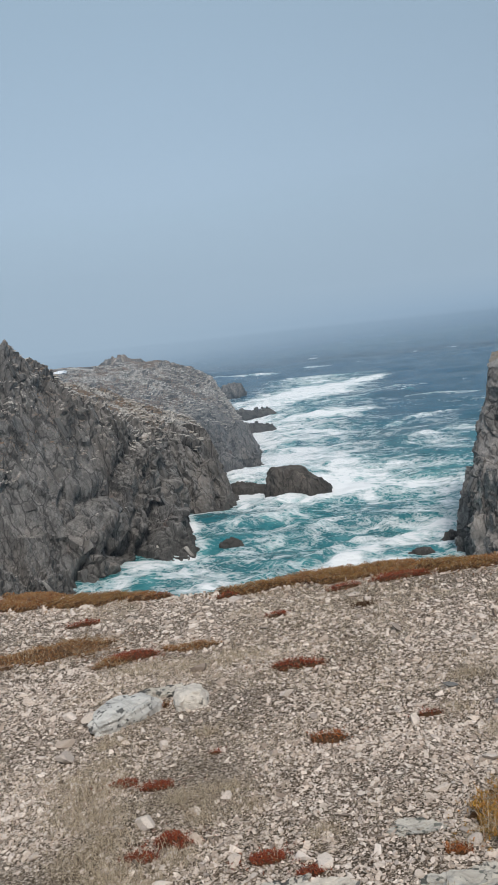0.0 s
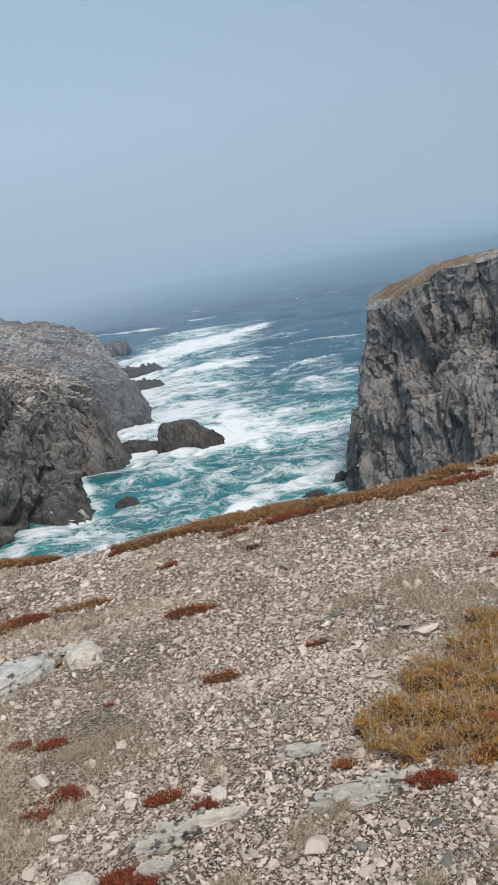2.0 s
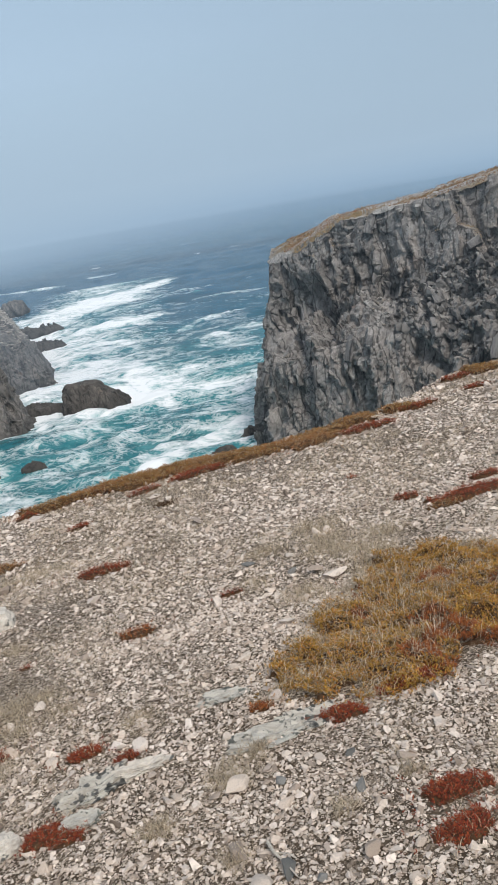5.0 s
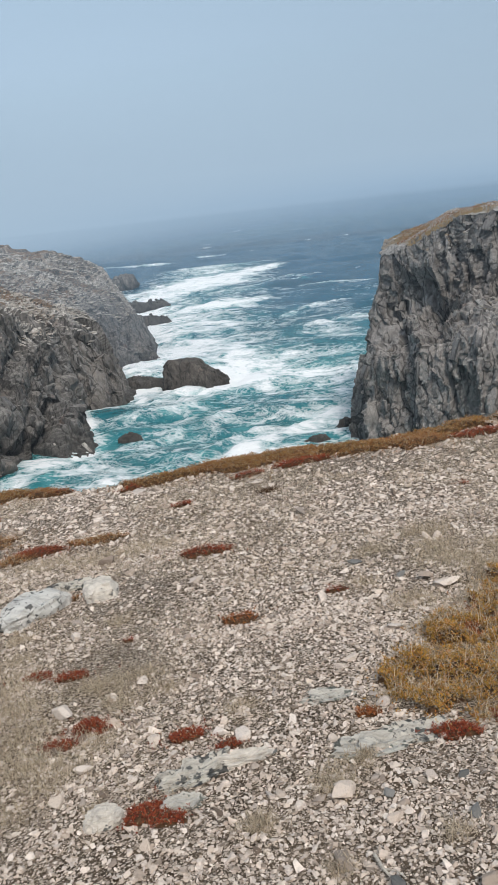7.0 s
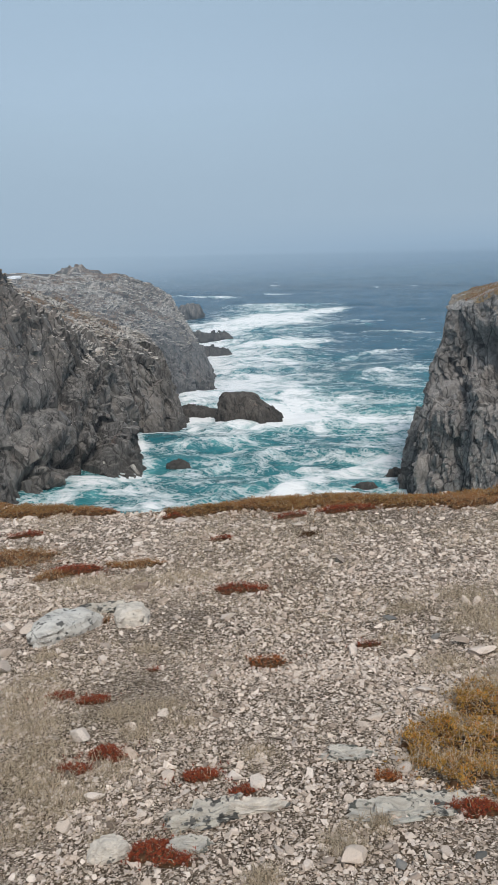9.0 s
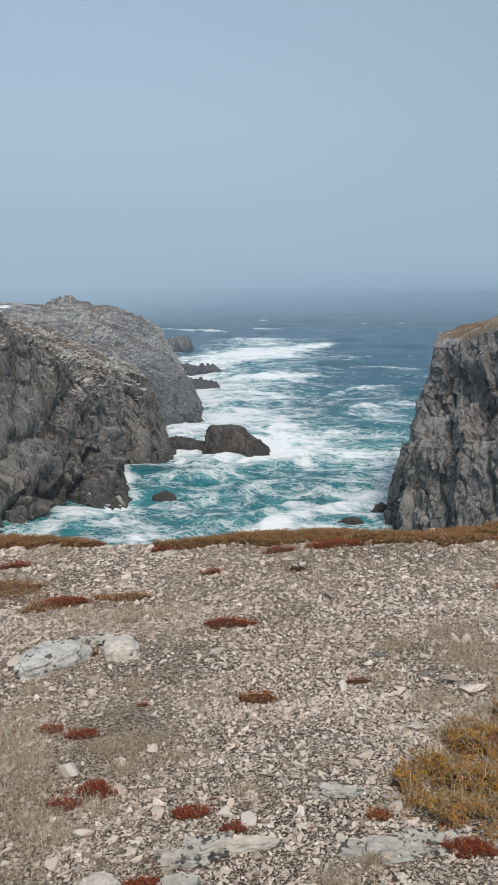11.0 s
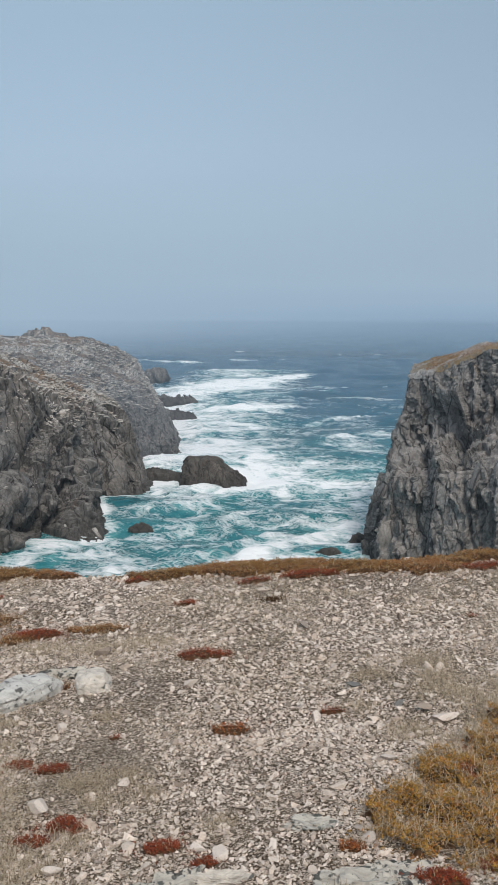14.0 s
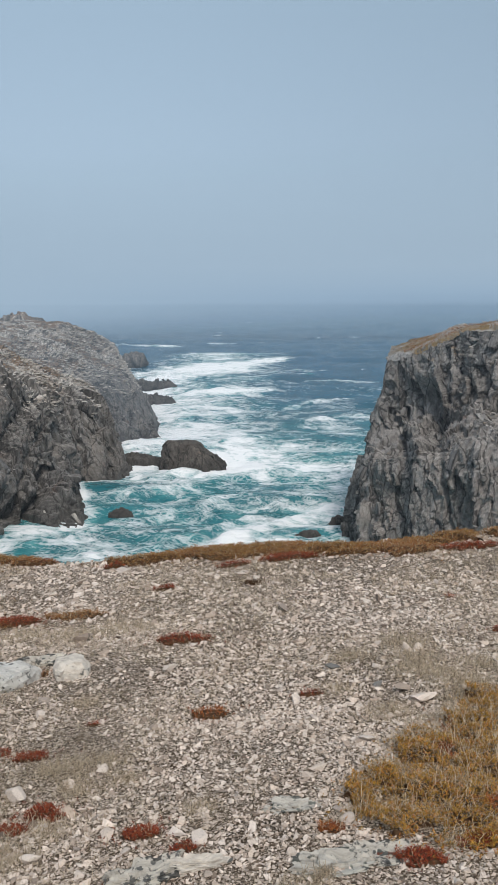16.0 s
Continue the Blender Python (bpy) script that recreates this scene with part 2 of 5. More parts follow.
def stone_material(name, stops, lichen=0.35, island=True):
    m, nt, b = material(name, 0.88, 0.25)
    p = coords(nt)
    if island:
        g = node(nt, "NewGeometry")
        pick = g.outputs["Random Per Island"]
    else:
        pick = node(nt, "ObjectInfo").outputs["Random"]
    col = ramp(nt, pick, stops)
    vein = noise_tex(nt, p, 42, 6, 0.7, 0.6)
    col = mixed(nt, 0.75, col, ramp(nt, vein, [(0.28, 0.45), (0.55, 0.92), (0.75, 1.05)]), "MULTIPLY")
    spot = noise_tex(nt, p, 14, 5, 0.6)
    col = mixed(nt, ramp(nt, spot, [(0.6, 0.0), (0.64, lichen)]), col, (0.13, 0.13, 0.125))
    nt.links.new(col, b.inputs["Base Color"])
    bumped(nt, b, noise_tex(nt, p, 70, 6, 0.7), 0.5, 0.006)
    return m


PALE = [(0.0, (0.15, 0.11, 0.084)), (0.12, (0.55, 0.445, 0.365)), (0.3, (0.73, 0.61, 0.515)), (0.45, (0.41, 0.325, 0.26)), (0.62, (0.86, 0.745, 0.655)), (0.75, (0.62, 0.52, 0.44)),
        (0.9, (0.78, 0.67, 0.59)), (1.0, (0.22, 0.172, 0.136))]
GRAVEL = stone_material("pale_gravel", PALE, 0.0)
STONE = stone_material("pale_stone", PALE, 0.3, False)
GREY_STONE = stone_material("grey_stone", [(0.0, (0.13, 0.128, 0.122)), (1.0, (0.31, 0.295, 0.275))], 0.4, False)


def leaf_material(name, stops, patchy=0.3):
    m, nt, b = material(name, 0.8, 0.2)
    g = node(nt, "NewGeometry")
    col = ramp(nt, g.outputs["Random Per Island"], stops)
    col = mixed(nt, 0.4, col, ramp(nt, noise_tex(nt, coords(nt), 16, 5, 0.7), [(0.3, patchy), (0.7, 1.3)]), "MULTIPLY")
    nt.links.new(col, b.inputs["Base Color"])
    return m


RED = leaf_material("red_sprigs", [(0.0, (0.09, 0.018, 0.012)), (0.4, (0.25, 0.042, 0.019)), (0.75, (0.33, 0.078, 0.026)), (0.9, (0.14, 0.055, 0.03)), (1.0, (0.40, 0.27, 0.16))])
RUST = leaf_material("rusty_sprigs", [(0.0, (0.17, 0.055, 0.025)), (0.35, (0.32, 0.125, 0.035)), (0.7, (0.27, 0.155, 0.06)), (1.0, (0.40, 0.29, 0.165))])
OLIVE = leaf_material("olive_sprigs", [(0.0, (0.05, 0.036, 0.014)), (0.2, (0.25, 0.125, 0.026)), (0.45, (0.40, 0.225, 0.04)), (0.66, (0.52, 0.28, 0.05)), (0.86, (0.45, 0.15, 0.035)), (1.0, (0.50, 0.40, 0.24))], 0.2)
STRAW = leaf_material("dry_grass", [(0.0, (0.13, 0.092, 0.06)), (0.25, (0.33, 0.255, 0.175)), (0.6, (0.47, 0.38, 0.275)), (1.0, (0.60, 0.50, 0.375))], 0.6)
BRINK = leaf_material("brink_sprigs", [(0.0, (0.10, 0.042, 0.02)), (0.3, (0.24, 0.115, 0.038)), (0.5, (0.27, 0.17, 0.05)), (0.7, (0.30, 0.10, 0.032)), (0.85, (0.33, 0.20, 0.07)), (1.0, (0.44, 0.33, 0.19))])
EMBER = leaf_material("rust_red_sprigs", [(0.0, (0.13, 0.035, 0.016)), (0.5, (0.31, 0.085, 0.026)), (1.0, (0.42, 0.165, 0.045))])

SNOW, _nt, _b = material("old_snow", 0.6, 0.3)
_b.inputs["Base Color"].default_value = (0.85, 0.87, 0.9, 1)
bumped(_nt, _b, noise_tex(_nt, coords(_nt), 2.0, 5, 0.6), 0.5, 0.2)


def haze_glow_material(name, colour, stops, radius):
    """Sea haze painted as see-through glow: alpha by the height over the water, in metres over 100."""
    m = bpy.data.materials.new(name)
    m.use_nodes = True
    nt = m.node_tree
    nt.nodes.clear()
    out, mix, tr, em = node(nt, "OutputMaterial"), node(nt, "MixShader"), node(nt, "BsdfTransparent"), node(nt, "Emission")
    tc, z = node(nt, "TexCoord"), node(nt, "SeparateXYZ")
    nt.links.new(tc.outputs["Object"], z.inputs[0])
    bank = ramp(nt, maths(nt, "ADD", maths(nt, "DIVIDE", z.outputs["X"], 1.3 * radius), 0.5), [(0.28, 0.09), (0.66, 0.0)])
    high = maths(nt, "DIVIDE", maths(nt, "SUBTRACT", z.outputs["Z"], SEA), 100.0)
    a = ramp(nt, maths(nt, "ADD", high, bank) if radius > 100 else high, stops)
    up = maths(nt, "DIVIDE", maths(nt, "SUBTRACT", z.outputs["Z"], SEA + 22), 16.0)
    # haze glow painted thicker and paler over the land side
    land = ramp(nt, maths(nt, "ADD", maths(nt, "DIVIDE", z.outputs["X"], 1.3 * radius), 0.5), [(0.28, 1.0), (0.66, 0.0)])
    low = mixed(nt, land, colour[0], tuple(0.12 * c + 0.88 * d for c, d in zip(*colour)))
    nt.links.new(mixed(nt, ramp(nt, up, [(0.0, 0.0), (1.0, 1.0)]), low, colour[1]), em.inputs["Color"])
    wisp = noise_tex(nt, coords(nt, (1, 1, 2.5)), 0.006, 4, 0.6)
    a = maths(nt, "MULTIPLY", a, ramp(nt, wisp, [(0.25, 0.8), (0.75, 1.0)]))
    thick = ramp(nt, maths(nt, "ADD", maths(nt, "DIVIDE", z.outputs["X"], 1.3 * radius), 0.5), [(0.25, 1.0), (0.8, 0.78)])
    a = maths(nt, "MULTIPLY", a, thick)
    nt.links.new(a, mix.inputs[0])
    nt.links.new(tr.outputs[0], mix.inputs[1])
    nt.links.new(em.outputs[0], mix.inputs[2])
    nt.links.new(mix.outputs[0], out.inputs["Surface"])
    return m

# ---- numeric helpers ----
def hashed(c, seed):
    """Repeatable values in 0..1 for integer cells."""
    c = c.astype(np.int64)
    h = (c[..., 0] * 73856093) ^ (c[..., 1] * 19349663) ^ (c[..., 2] * 83492791) ^ ((seed * 2654435761) & 0xFFFFFFFF)
    h = (h ^ (h >> 13)) * 1274126177 & 0xFFFFFFFF
    h = ((h ^ (h >> 16)) * 2246822519) & 0xFFFFFFFF
    return ((h ^ (h >> 15)) & 0xFFFFFF) / float(0x1000000)


def vnoise(p, seed=0):
    i = np.floor(p)
    f = p - i
    f = f * f * (3 - 2 * f)
    r = 0
    for dx in (0, 1):
        for dy in (0, 1):
            for dz in (0, 1):
                w = (f[..., 0] if dx else 1 - f[..., 0]) * (f[..., 1] if dy else 1 - f[..., 1]) * (f[..., 2] if dz else 1 - f[..., 2])
                r = r + w * hashed(i + np.array((dx, dy, dz)), seed)
    return r * 2 - 1


def fbm(p, octaves=4, seed=0, gain=0.5):
    r, a = 0, 1.0
    for k in range(octaves):
        r = r + a * vnoise(p * 2.03 ** k, seed + k)
        a *= gain
    return r


def slabs(p, seed, slope=0.9, crack=0.0, soft=0.16):
    """Broken slabs: each cell of a jittered lattice is a tilted plane at a level of its own, with a worn step to the next."""
    i = np.floor(p)
    best = np.full(p.shape[:-1], 9e9)
    second, level, other = best.copy(), np.zeros(p.shape[:-1]), np.zeros(p.shape[:-1])
    for dx in (-1, 0, 1):
        for dy in (-1, 0, 1):
            for dz in (-1, 0, 1):
                c = i + np.array((dx, dy, dz))
                d = p - c - np.stack([hashed(c, seed + k) for k in range(3)], -1)
                dist = (d * d).sum(-1)
                g = np.stack([hashed(c, seed + 5 + k) for k in range(3)], -1) - 0.5
                v = (hashed(c, seed + 9) - 0.5) * 2 + slope * 2 * (g * d).sum(-1)
                near = dist < best
                mid = ~near & (dist < second)
                other = np.where(near, level, np.where(mid, v, other))
                second = np.where(near, best, np.where(mid, dist, second))
                best, level = np.where(near, dist, best), np.where(near, v, level)
    gap = np.sqrt(second) - np.sqrt(best)
    w = np.clip(0.5 + gap / (2 * soft), 0, 1)
    return level * w + other * (1 - w) - crack * np.exp(-(gap / 0.09) ** 2)


def layered(x):
    """Saw-tooth ledges of tilted beds: a slow rise and a sharp drop."""
    f = x - np.floor(x)
    return np.where(f < 0.74, f / 0.74, (1 - f) / 0.26) - 0.5


def turned(p, tilt, stretch):
    """Coordinates along the layers: leant by tilt degrees in x-z, drawn out along them."""
    a = radians(tilt)
    x = p[..., 0] * math.cos(a) + p[..., 2] * math.sin(a)
    z = -p[..., 0] * math.sin(a) + p[..., 2] * math.cos(a)
    return np.stack([x, p[..., 1], z / stretch], -1)


def mesh_of(name, verts, faces, mat, smooth=False, attrs=()):
    """A mesh from numpy arrays; faces all triangles or all quads."""
    me = bpy.data.meshes.new(name)
    k = faces.shape[1]
    me.vertices.add(len(verts))
    me.vertices.foreach_set("co", np.asarray(verts, np.float32).ravel())
    me.loops.add(faces.size)
    me.loops.foreach_set("vertex_index", faces.astype(np.int32).ravel())
    me.polygons.add(len(faces))
    me.polygons.foreach_set("loop_start", np.arange(0, faces.size, k, dtype=np.int32))
    me.polygons.foreach_set("use_smooth", np.full(len(faces), smooth))
    for key, values in attrs:
        me.attributes.new(key, "FLOAT", "POINT").data.foreach_set("value", np.asarray(values, np.float32))
    me.update(calc_edges=True)
    me.validate()
    me.materials.append(mat)
    return me


def grid_faces(n, m, closed=False):
    i, j = np.meshgrid(np.arange(n if closed else n - 1), np.arange(m - 1), indexing="ij")
    a, b = i * m + j, ((i + 1) % n) * m + j
    return np.stack([a, b, b + 1, a + 1], -1).reshape(-1, 4)


def curtain(sections, step, rows, closed=False):
    """Surface through plan sections (each a line from the water up and inland), as an n x m x 3 array."""
    s = np.array(sections, float)
    if closed:
        s = np.concatenate([s, s[:1]])
    cols = []
    for k in range(len(s) - 1):
        n = max(2, int(np.linalg.norm((s[k + 1] - s[k])[:3, :2], axis=1).max() / (step * max(0.6, np.hypot(*s[k][0][:2]) / 90))))
        u = np.arange(n) / n
        cols.append(s[k][None] * (1 - u)[:, None, None] + s[k + 1][None] * u[:, None, None])
    if not closed:
        cols.append(s[-1][None])
    c = np.concatenate(cols)
    for _ in range(3):
        mid = 0.25 * np.roll(c, 1, 0) + 0.5 * c + 0.25 * np.roll(c, -1, 0)
        if not closed:
            mid[0], mid[-1] = c[0], c[-1]
        c = mid
    parts = []
    for k, n in enumerate(rows):
        v = np.arange(n) / n
        parts.append(c[:, k, None] * (1 - v)[None, :, None] + c[:, k + 1, None] * v[None, :, None])
    parts.append(c[:, -1:, :])
    return np.concatenate(parts, 1)


def roughened(p, amp, tilt, seed, sizes=(5.0, 1.7, 0.6), closed=False, outward=1, level=None, gullies=(), drawn=3.0):
    """Breaks a smooth surface into standing ribs, columns and blocks. amp: metres, per row; level: per row, how far the
    rock lies in flat ledges instead; gullies: place, half width, half height and depth of dark clefts."""
    du = np.roll(p, -1, 0) - np.roll(p, 1, 0) if closed else np.gradient(p, axis=0)
    n = np.cross(du, np.gradient(p, axis=1))
    n /= np.linalg.norm(n, axis=-1, keepdims=True) + 1e-9
    n *= outward
    q = p + 0.35 * np.stack([fbm(p * 0.3, 3, seed + 40), fbm(p * 0.3, 3, seed + 50), fbm(p * 0.3, 3, seed + 60)], -1)
    a = np.asarray(amp)[None, :]
    flat = np.zeros(p.shape[1]) if level is None else np.asarray(level)
    s0, s1, s2 = sizes
    d = 0.5 * fbm(p * 0.09, 2, seed + 3)
    up, down = np.where(flat < 1)[0], np.where(flat > 0)[0]
    if len(up):
        u, v = q[:, up], p[:, up]
        beds = turned(u, tilt, 1.0)
        bed = beds[..., 0] + 0.35 * beds[..., 1]
        # sound rock here, shattered rock there
        broken = np.clip(0.8 + 1.1 * fbm(v * 0.12, 2, seed + 77), 0.25, 1.6)
        d[:, up] += (1 - flat[up]) * (0.3 * layered(bed / s0 * 1.3 + 0.8 * vnoise(v * 0.15, seed + 71))
                                      + 0.95 * slabs(turned(u, tilt, drawn) / s0, seed, 1.7, 0.0, 0.028)
                                      + 0.42 * broken * slabs(turned(u, tilt + 3, 0.8 * drawn) / s1, seed + 20, 1.7, 0.35, 0.03)
                                      + 0.20 * broken * slabs(turned(u, tilt - 4, 1.7) / s2, seed + 30, 1.7, 0.3, 0.06))
    if len(down):
        u = q[:, down]
        d[:, down] += flat[down] * (0.4 * slabs(turned(u, 6, 0.45) / s0, seed + 80, 1.2, 0.0, 0.05) + 0.28 * slabs(turned(u, 4, 0.5) / s1, seed + 90, 1.4, 0.2, 0.08)
                                    + 0.15 * slabs(turned(u, 4, 0.6) / s2, seed + 95, 1.4, 0.2, 0.1))
    d = d * a
    lean = math.tan(radians(tilt))
    for x, y, z, wide, high, deep in gullies:
        across = (p[..., 0] + (p[..., 2] - z) * lean - x) - 0.3 * (p[..., 1] - y) + 0.5 * vnoise(p * 0.5, seed + 91)
        near = np.exp(-((p[..., 1] - y) / 14) ** 2)
        d = d - deep * near * np.exp(-np.abs(across / wide) ** 1.5 - ((p[..., 2] - z) / high) ** 4)
    return p + n * d[..., None]


def amp_rows(rows, values):
    out = []
    for n, a, b in zip(rows, values[:-1], values[1:]):
        out += list(a + (b - a) * np.arange(n) / n)
    return out + [values[-1]]


# ---- sea cliffs ----
B = SEA - 3
HEADLAND = [
    [(-46, 50, B), (-52, 60, 3), (-60, 66, 4), (-80, 80, 5), (-130, 110, 0)],
    [(-32, 69.3, B), (-39, 86, 2.0), (-46, 96, 1.0), (-70, 125, 1.5), (-130, 150, -2)],
    [(-25.0, 74.6, B), (-36.3, 90, -1.0), (-44, 104, -2.2), (-62, 140, -2.8), (-120, 180, -5)],
    [(-23.4, 83.0, B), (-32.5, 92.3, -5.1), (-41, 110, -4.8), (-54, 148, -4.2), (-100, 200, -6)],
    [(-18.5, 87.0, B), (-24, 96, -12.7), (-35, 118, -8.0), (-46, 152, -4.4), (-86, 210, -6)],
    [(-23.3, 103, B), (-26, 108, -12.8), (-34, 124, -9.2), (-42, 155, -4.2), (-76, 215, -7)],
]
HEADLAND_FAR = [
    [(-15.2, 106.5, B), (-21.5, 111, -15.0), (-31, 130, -10.4), (-36.5, 158, -4.5), (-70, 218, -8)],
    [(-22.5, 128, B), (-25.5, 131, -14.8), (-30, 140, -10.4), (-32, 162, -6.2), (-66, 222, -9)],
    [(-13.2, 134, B), (-19.5, 141, -16.6), (-24.5, 150, -12.8), (-28.5, 166, -9.2), (-64, 225, -10)],
    [(-20.5, 162, B), (-25, 168, -17.2), (-27.5, 174, -14.2), (-31.5, 184, -11.6), (-64, 228, -11)],
    [(-29.5, 206, B), (-33, 208, -19.5), (-36, 209, -16.8), (-44, 207, -13.5), (-66, 230, -11.5)],
    [(-60, 245, B), (-62, 240, -15), (-64, 238, -13), (-66, 236, -12), (-68, 234, -11)],
]
rows = (140, 60, 50, 6)
LEFT_GULLIES = [(-24.8, 84.0, -20.0, 0.6, 6, 2.6), (-28.7, 76.0, -19.7, 0.5, 8, 2.2), (-28.8, 86.0, -12.0, 0.5, 6, 1.8), (-28.0, 67.9, -16.6, 0.6, 8, 2.4), (-29.9, 65.9, -7.6, 0.5, 7, 1.6), (-21.8, 100.0, -18.8, 0.5, 5, 1.6), (-29.1, 65.9, -12.8, 0.4, 8, 1.6), (-24.5, 85.9, -18.2, 0.6, 5, 2.0)]
left = roughened(curtain(HEADLAND + HEADLAND_FAR, 0.17, rows), amp_rows(rows, (0.8, 0.65, 0.5, 0.5, 0.4)), 8, 3, (3.6, 1.25, 0.5), drawn=4.5,
                 level=amp_rows(rows, (0.0, 0.0, 1.0, 1.0, 1.0)), gullies=LEFT_GULLIES)
cliff_1 = tagged(new("cliff_1", mesh_of("cliff_1", left.reshape(-1, 3), grid_faces(*left.shape[:2]), CLIFF)),
                 "grey-brown slate sea cliff under a rubble-strewn slope", "cliff", kind="structure")

POINT = [
    [(20, 96, B), (21, 95, -15), (22, 94.5, -12), (24, 94, -5), (40, 100, -5)],
    [(13.4, 90, B), (14.4, 89, -16), (15, 88.5, -12), (17, 88, -5.8), (20, 97, -5.2)],
    [(10.9, 78.5, B), (11.1, 79, -17), (12.1, 79.3, -12.5), (13.8, 79.5, -5.4), (17, 95, -5.0)],
    [(12.6, 72.5, B), (12.4, 73.6, -14.2), (15.2, 78.0, -10.2), (16.6, 77.2, -4.5), (20, 91, -3.5)],
    [(16.6, 67, B), (17.4, 68.3, -12.2), (19.6, 74, -9.2), (20, 74.3, -2.2), (24.5, 90, -2.0)],
    [(21, 60, B), (23, 64, -12), (25.5, 67.5, -8.2), (26.2, 68.5, -1.3), (33, 86, -1.2)],
    [(25, 50, B), (28, 56, -10.5), (30.5, 62, -5.6), (31.2, 63.5, 0.0), (40, 80, 0.4)],
    [(30, 38, B), (34, 42, -8), (38, 47, -4), (39, 48, 2), (60, 58, 2)],
    [(31, 24, B), (38, 28, -7), (44, 30, -2), (46, 31, 2.5), (80, 40, 3)],
]
rows = (84, 40, 84, 24)
RIGHT_GULLIES = [(18.1, 75.9, -10.1, 1.1, 2.6, 2.6), (15.0, 77.9, -12.6, 0.9, 2.2, 1.8), (23.9, 73.9, -5.3, 0.3, 2.2, 0.9), (25.6, 70.9, -7.1, 0.25, 2.6, 0.9), (22.6, 61.9, -13.2, 1.0, 1.4, 1.6), (14.4, 73.9, -19.0, 0.3, 5, 1.2), (18.3, 69.9, -17.2, 0.25, 4, 0.9)]
right = roughened(curtain(POINT, 0.17, rows), amp_rows(rows, (0.6, 0.7, 0.75, 0.3, 0.3)), 14, 11, (2.7, 0.95, 0.4), drawn=3.4,
                  level=amp_rows(rows, (0.0, 0.3, 0.0, 0.5, 1.0)), gullies=RIGHT_GULLIES)
cliff_2 = tagged(new("cliff_2", mesh_of("cliff_2", right.reshape(-1, 3), grid_faces(*right.shape[:2]), CLIFF_DARK)),
                 "dark grey slate cliff point with steep cracked layers and a turf top", "cliff", kind="structure")


# ---- near headland ----
def edge_line(x):
    """How far ahead the brink lies."""
    return np.interp(x, (-46, -20, -8, -5, -3.4, -2, 0, 1.2, 2.6, 4, 5, 9, 20, 34),
                     (44, 24, 13, 10.2, 9.3, 8.45, 8.65, 8.3, 8.6, 9.8, 10.2, 13, 17, 24))


def ground_z(x, y):
    x, y = np.asarray(x, float), np.asarray(y, float)
    z = 0.0743 * np.clip(x, -14, 14) - 0.1505 * np.clip(y, -18, 40)
    p = np.stack([x, y, np.zeros_like(x)], -1)
    z = z + 0.02 * vnoise(p * 1.7, 71) + 0.01 * vnoise(p * 4.0, 72)
    over = np.maximum(0, y - edge_line(x) - 0.12 * vnoise(p * 1.1, 73))
    z = z - np.minimum(0.55 * over + 2.6 * np.maximum(0, over - 0.8), 40)
    return np.maximum(z, SEA - 3)


xs = np.concatenate([np.linspace(-90, -7, 60)[:-1], np.linspace(-7, 7, 150), np.linspace(7, 90, 60)[1:]])
ys = np.concatenate([np.linspace(-90, 0.8, 50)[:-1], np.linspace(0.8, 11.5, 120), np.linspace(11.5, 60, 110)[1:]])
gx, gy = np.meshgrid(xs, ys, indexing="ij")
gp = np.stack([gx, gy, ground_z(gx, gy)], -1)
ground = tagged(new("ground", mesh_of("ground", gp.reshape(-1, 3), grid_faces(*gx.shape), GROUND, True)),
                "bare headland of dark soil and pale grit", "ground", kind="structure")

# ---- sea ----
COAST = np.array([s[0][:2] for s in HEADLAND + HEADLAND_FAR])
COAST_2 = np.array([s[0][:2] for s in POINT])
# surf lines: from, to, half width
SURF = [
    (-31, 247, -2, 282, 13), (-28, 231, -10, 256, 12), (5, 250, 22, 240, 2.5), (-11, 130, 3, 135, 4), (-3, 113, 9.5, 109, 8),
    (9.7, 111, 15.5, 106, 3.5), (2.3, 80, 11, 87.5, 6), (-15, 74, -5.5, 81, 4), (-5.5, 81, 2, 86.5, 4), (-24, 79, -13, 90, 3.5),
    (-16, 105.5, -11, 109, 5), (-7.5, 91, -6, 94, 3.5), (-13, 146, 4, 143, 5),
]
SURF_2 = [
    (-27, 195, -3, 206, 10), (-2, 290, 8, 300, 9), (-17, 96.5, -10, 99.5, 3.5), (-62, 377, -36, 369, 7),
    (-20, 84, -13, 86.5, 2.5), (-20, 170, -2, 176, 6), (8, 253, 24, 257, 1.8), (18, 230, 34, 226, 2.0), (9, 177, 26, 188, 1.8), (12, 156, 24, 161, 1.8), (-14, 120, -4, 122, 4), (-24, 128, -12, 126, 5),
]


def line_dist(p, a, b):
    ab = b - a
    t = np.clip(((p - a) @ ab) / (ab @ ab), 0, 1)
    return np.linalg.norm(p - (a + t[..., None] * ab), axis=-1)


radii = 30 * np.exp(np.linspace(0, math.log(4600 / 30), 360))
turns = np.concatenate([np.linspace(-180, -34, 30)[:-1], np.linspace(-34, 34, 320), np.linspace(34, 180, 30)[1:]])
rr, tt = np.meshgrid(radii, np.radians(turns), indexing="ij")
sx, sy = rr * np.sin(tt), rr * np.cos(tt)
flat = np.stack([sx, sy], -1)
shore = np.full(sx.shape, 1e9)
for chain in (COAST, COAST_2):
    for a, b in zip(chain[:-1], chain[1:]):
        shore = np.minimum(shore, line_dist(flat, a, b))
shore = np.minimum(shore, np.maximum(0, np.linalg.norm((flat - (-8.7, 113.5)) / (5.5, 4.2), axis=-1) - 1) * 4.5)
p3 = np.stack([sx, sy, 0 * sx], -1)
wob = 0.5 + 0.5 * fbm(p3 * 0.06, 3, 5)
foam = np.exp(-(shore / (1.4 + 2.6 * wob)) ** 2) * 0.72
crest = np.zeros_like(foam)
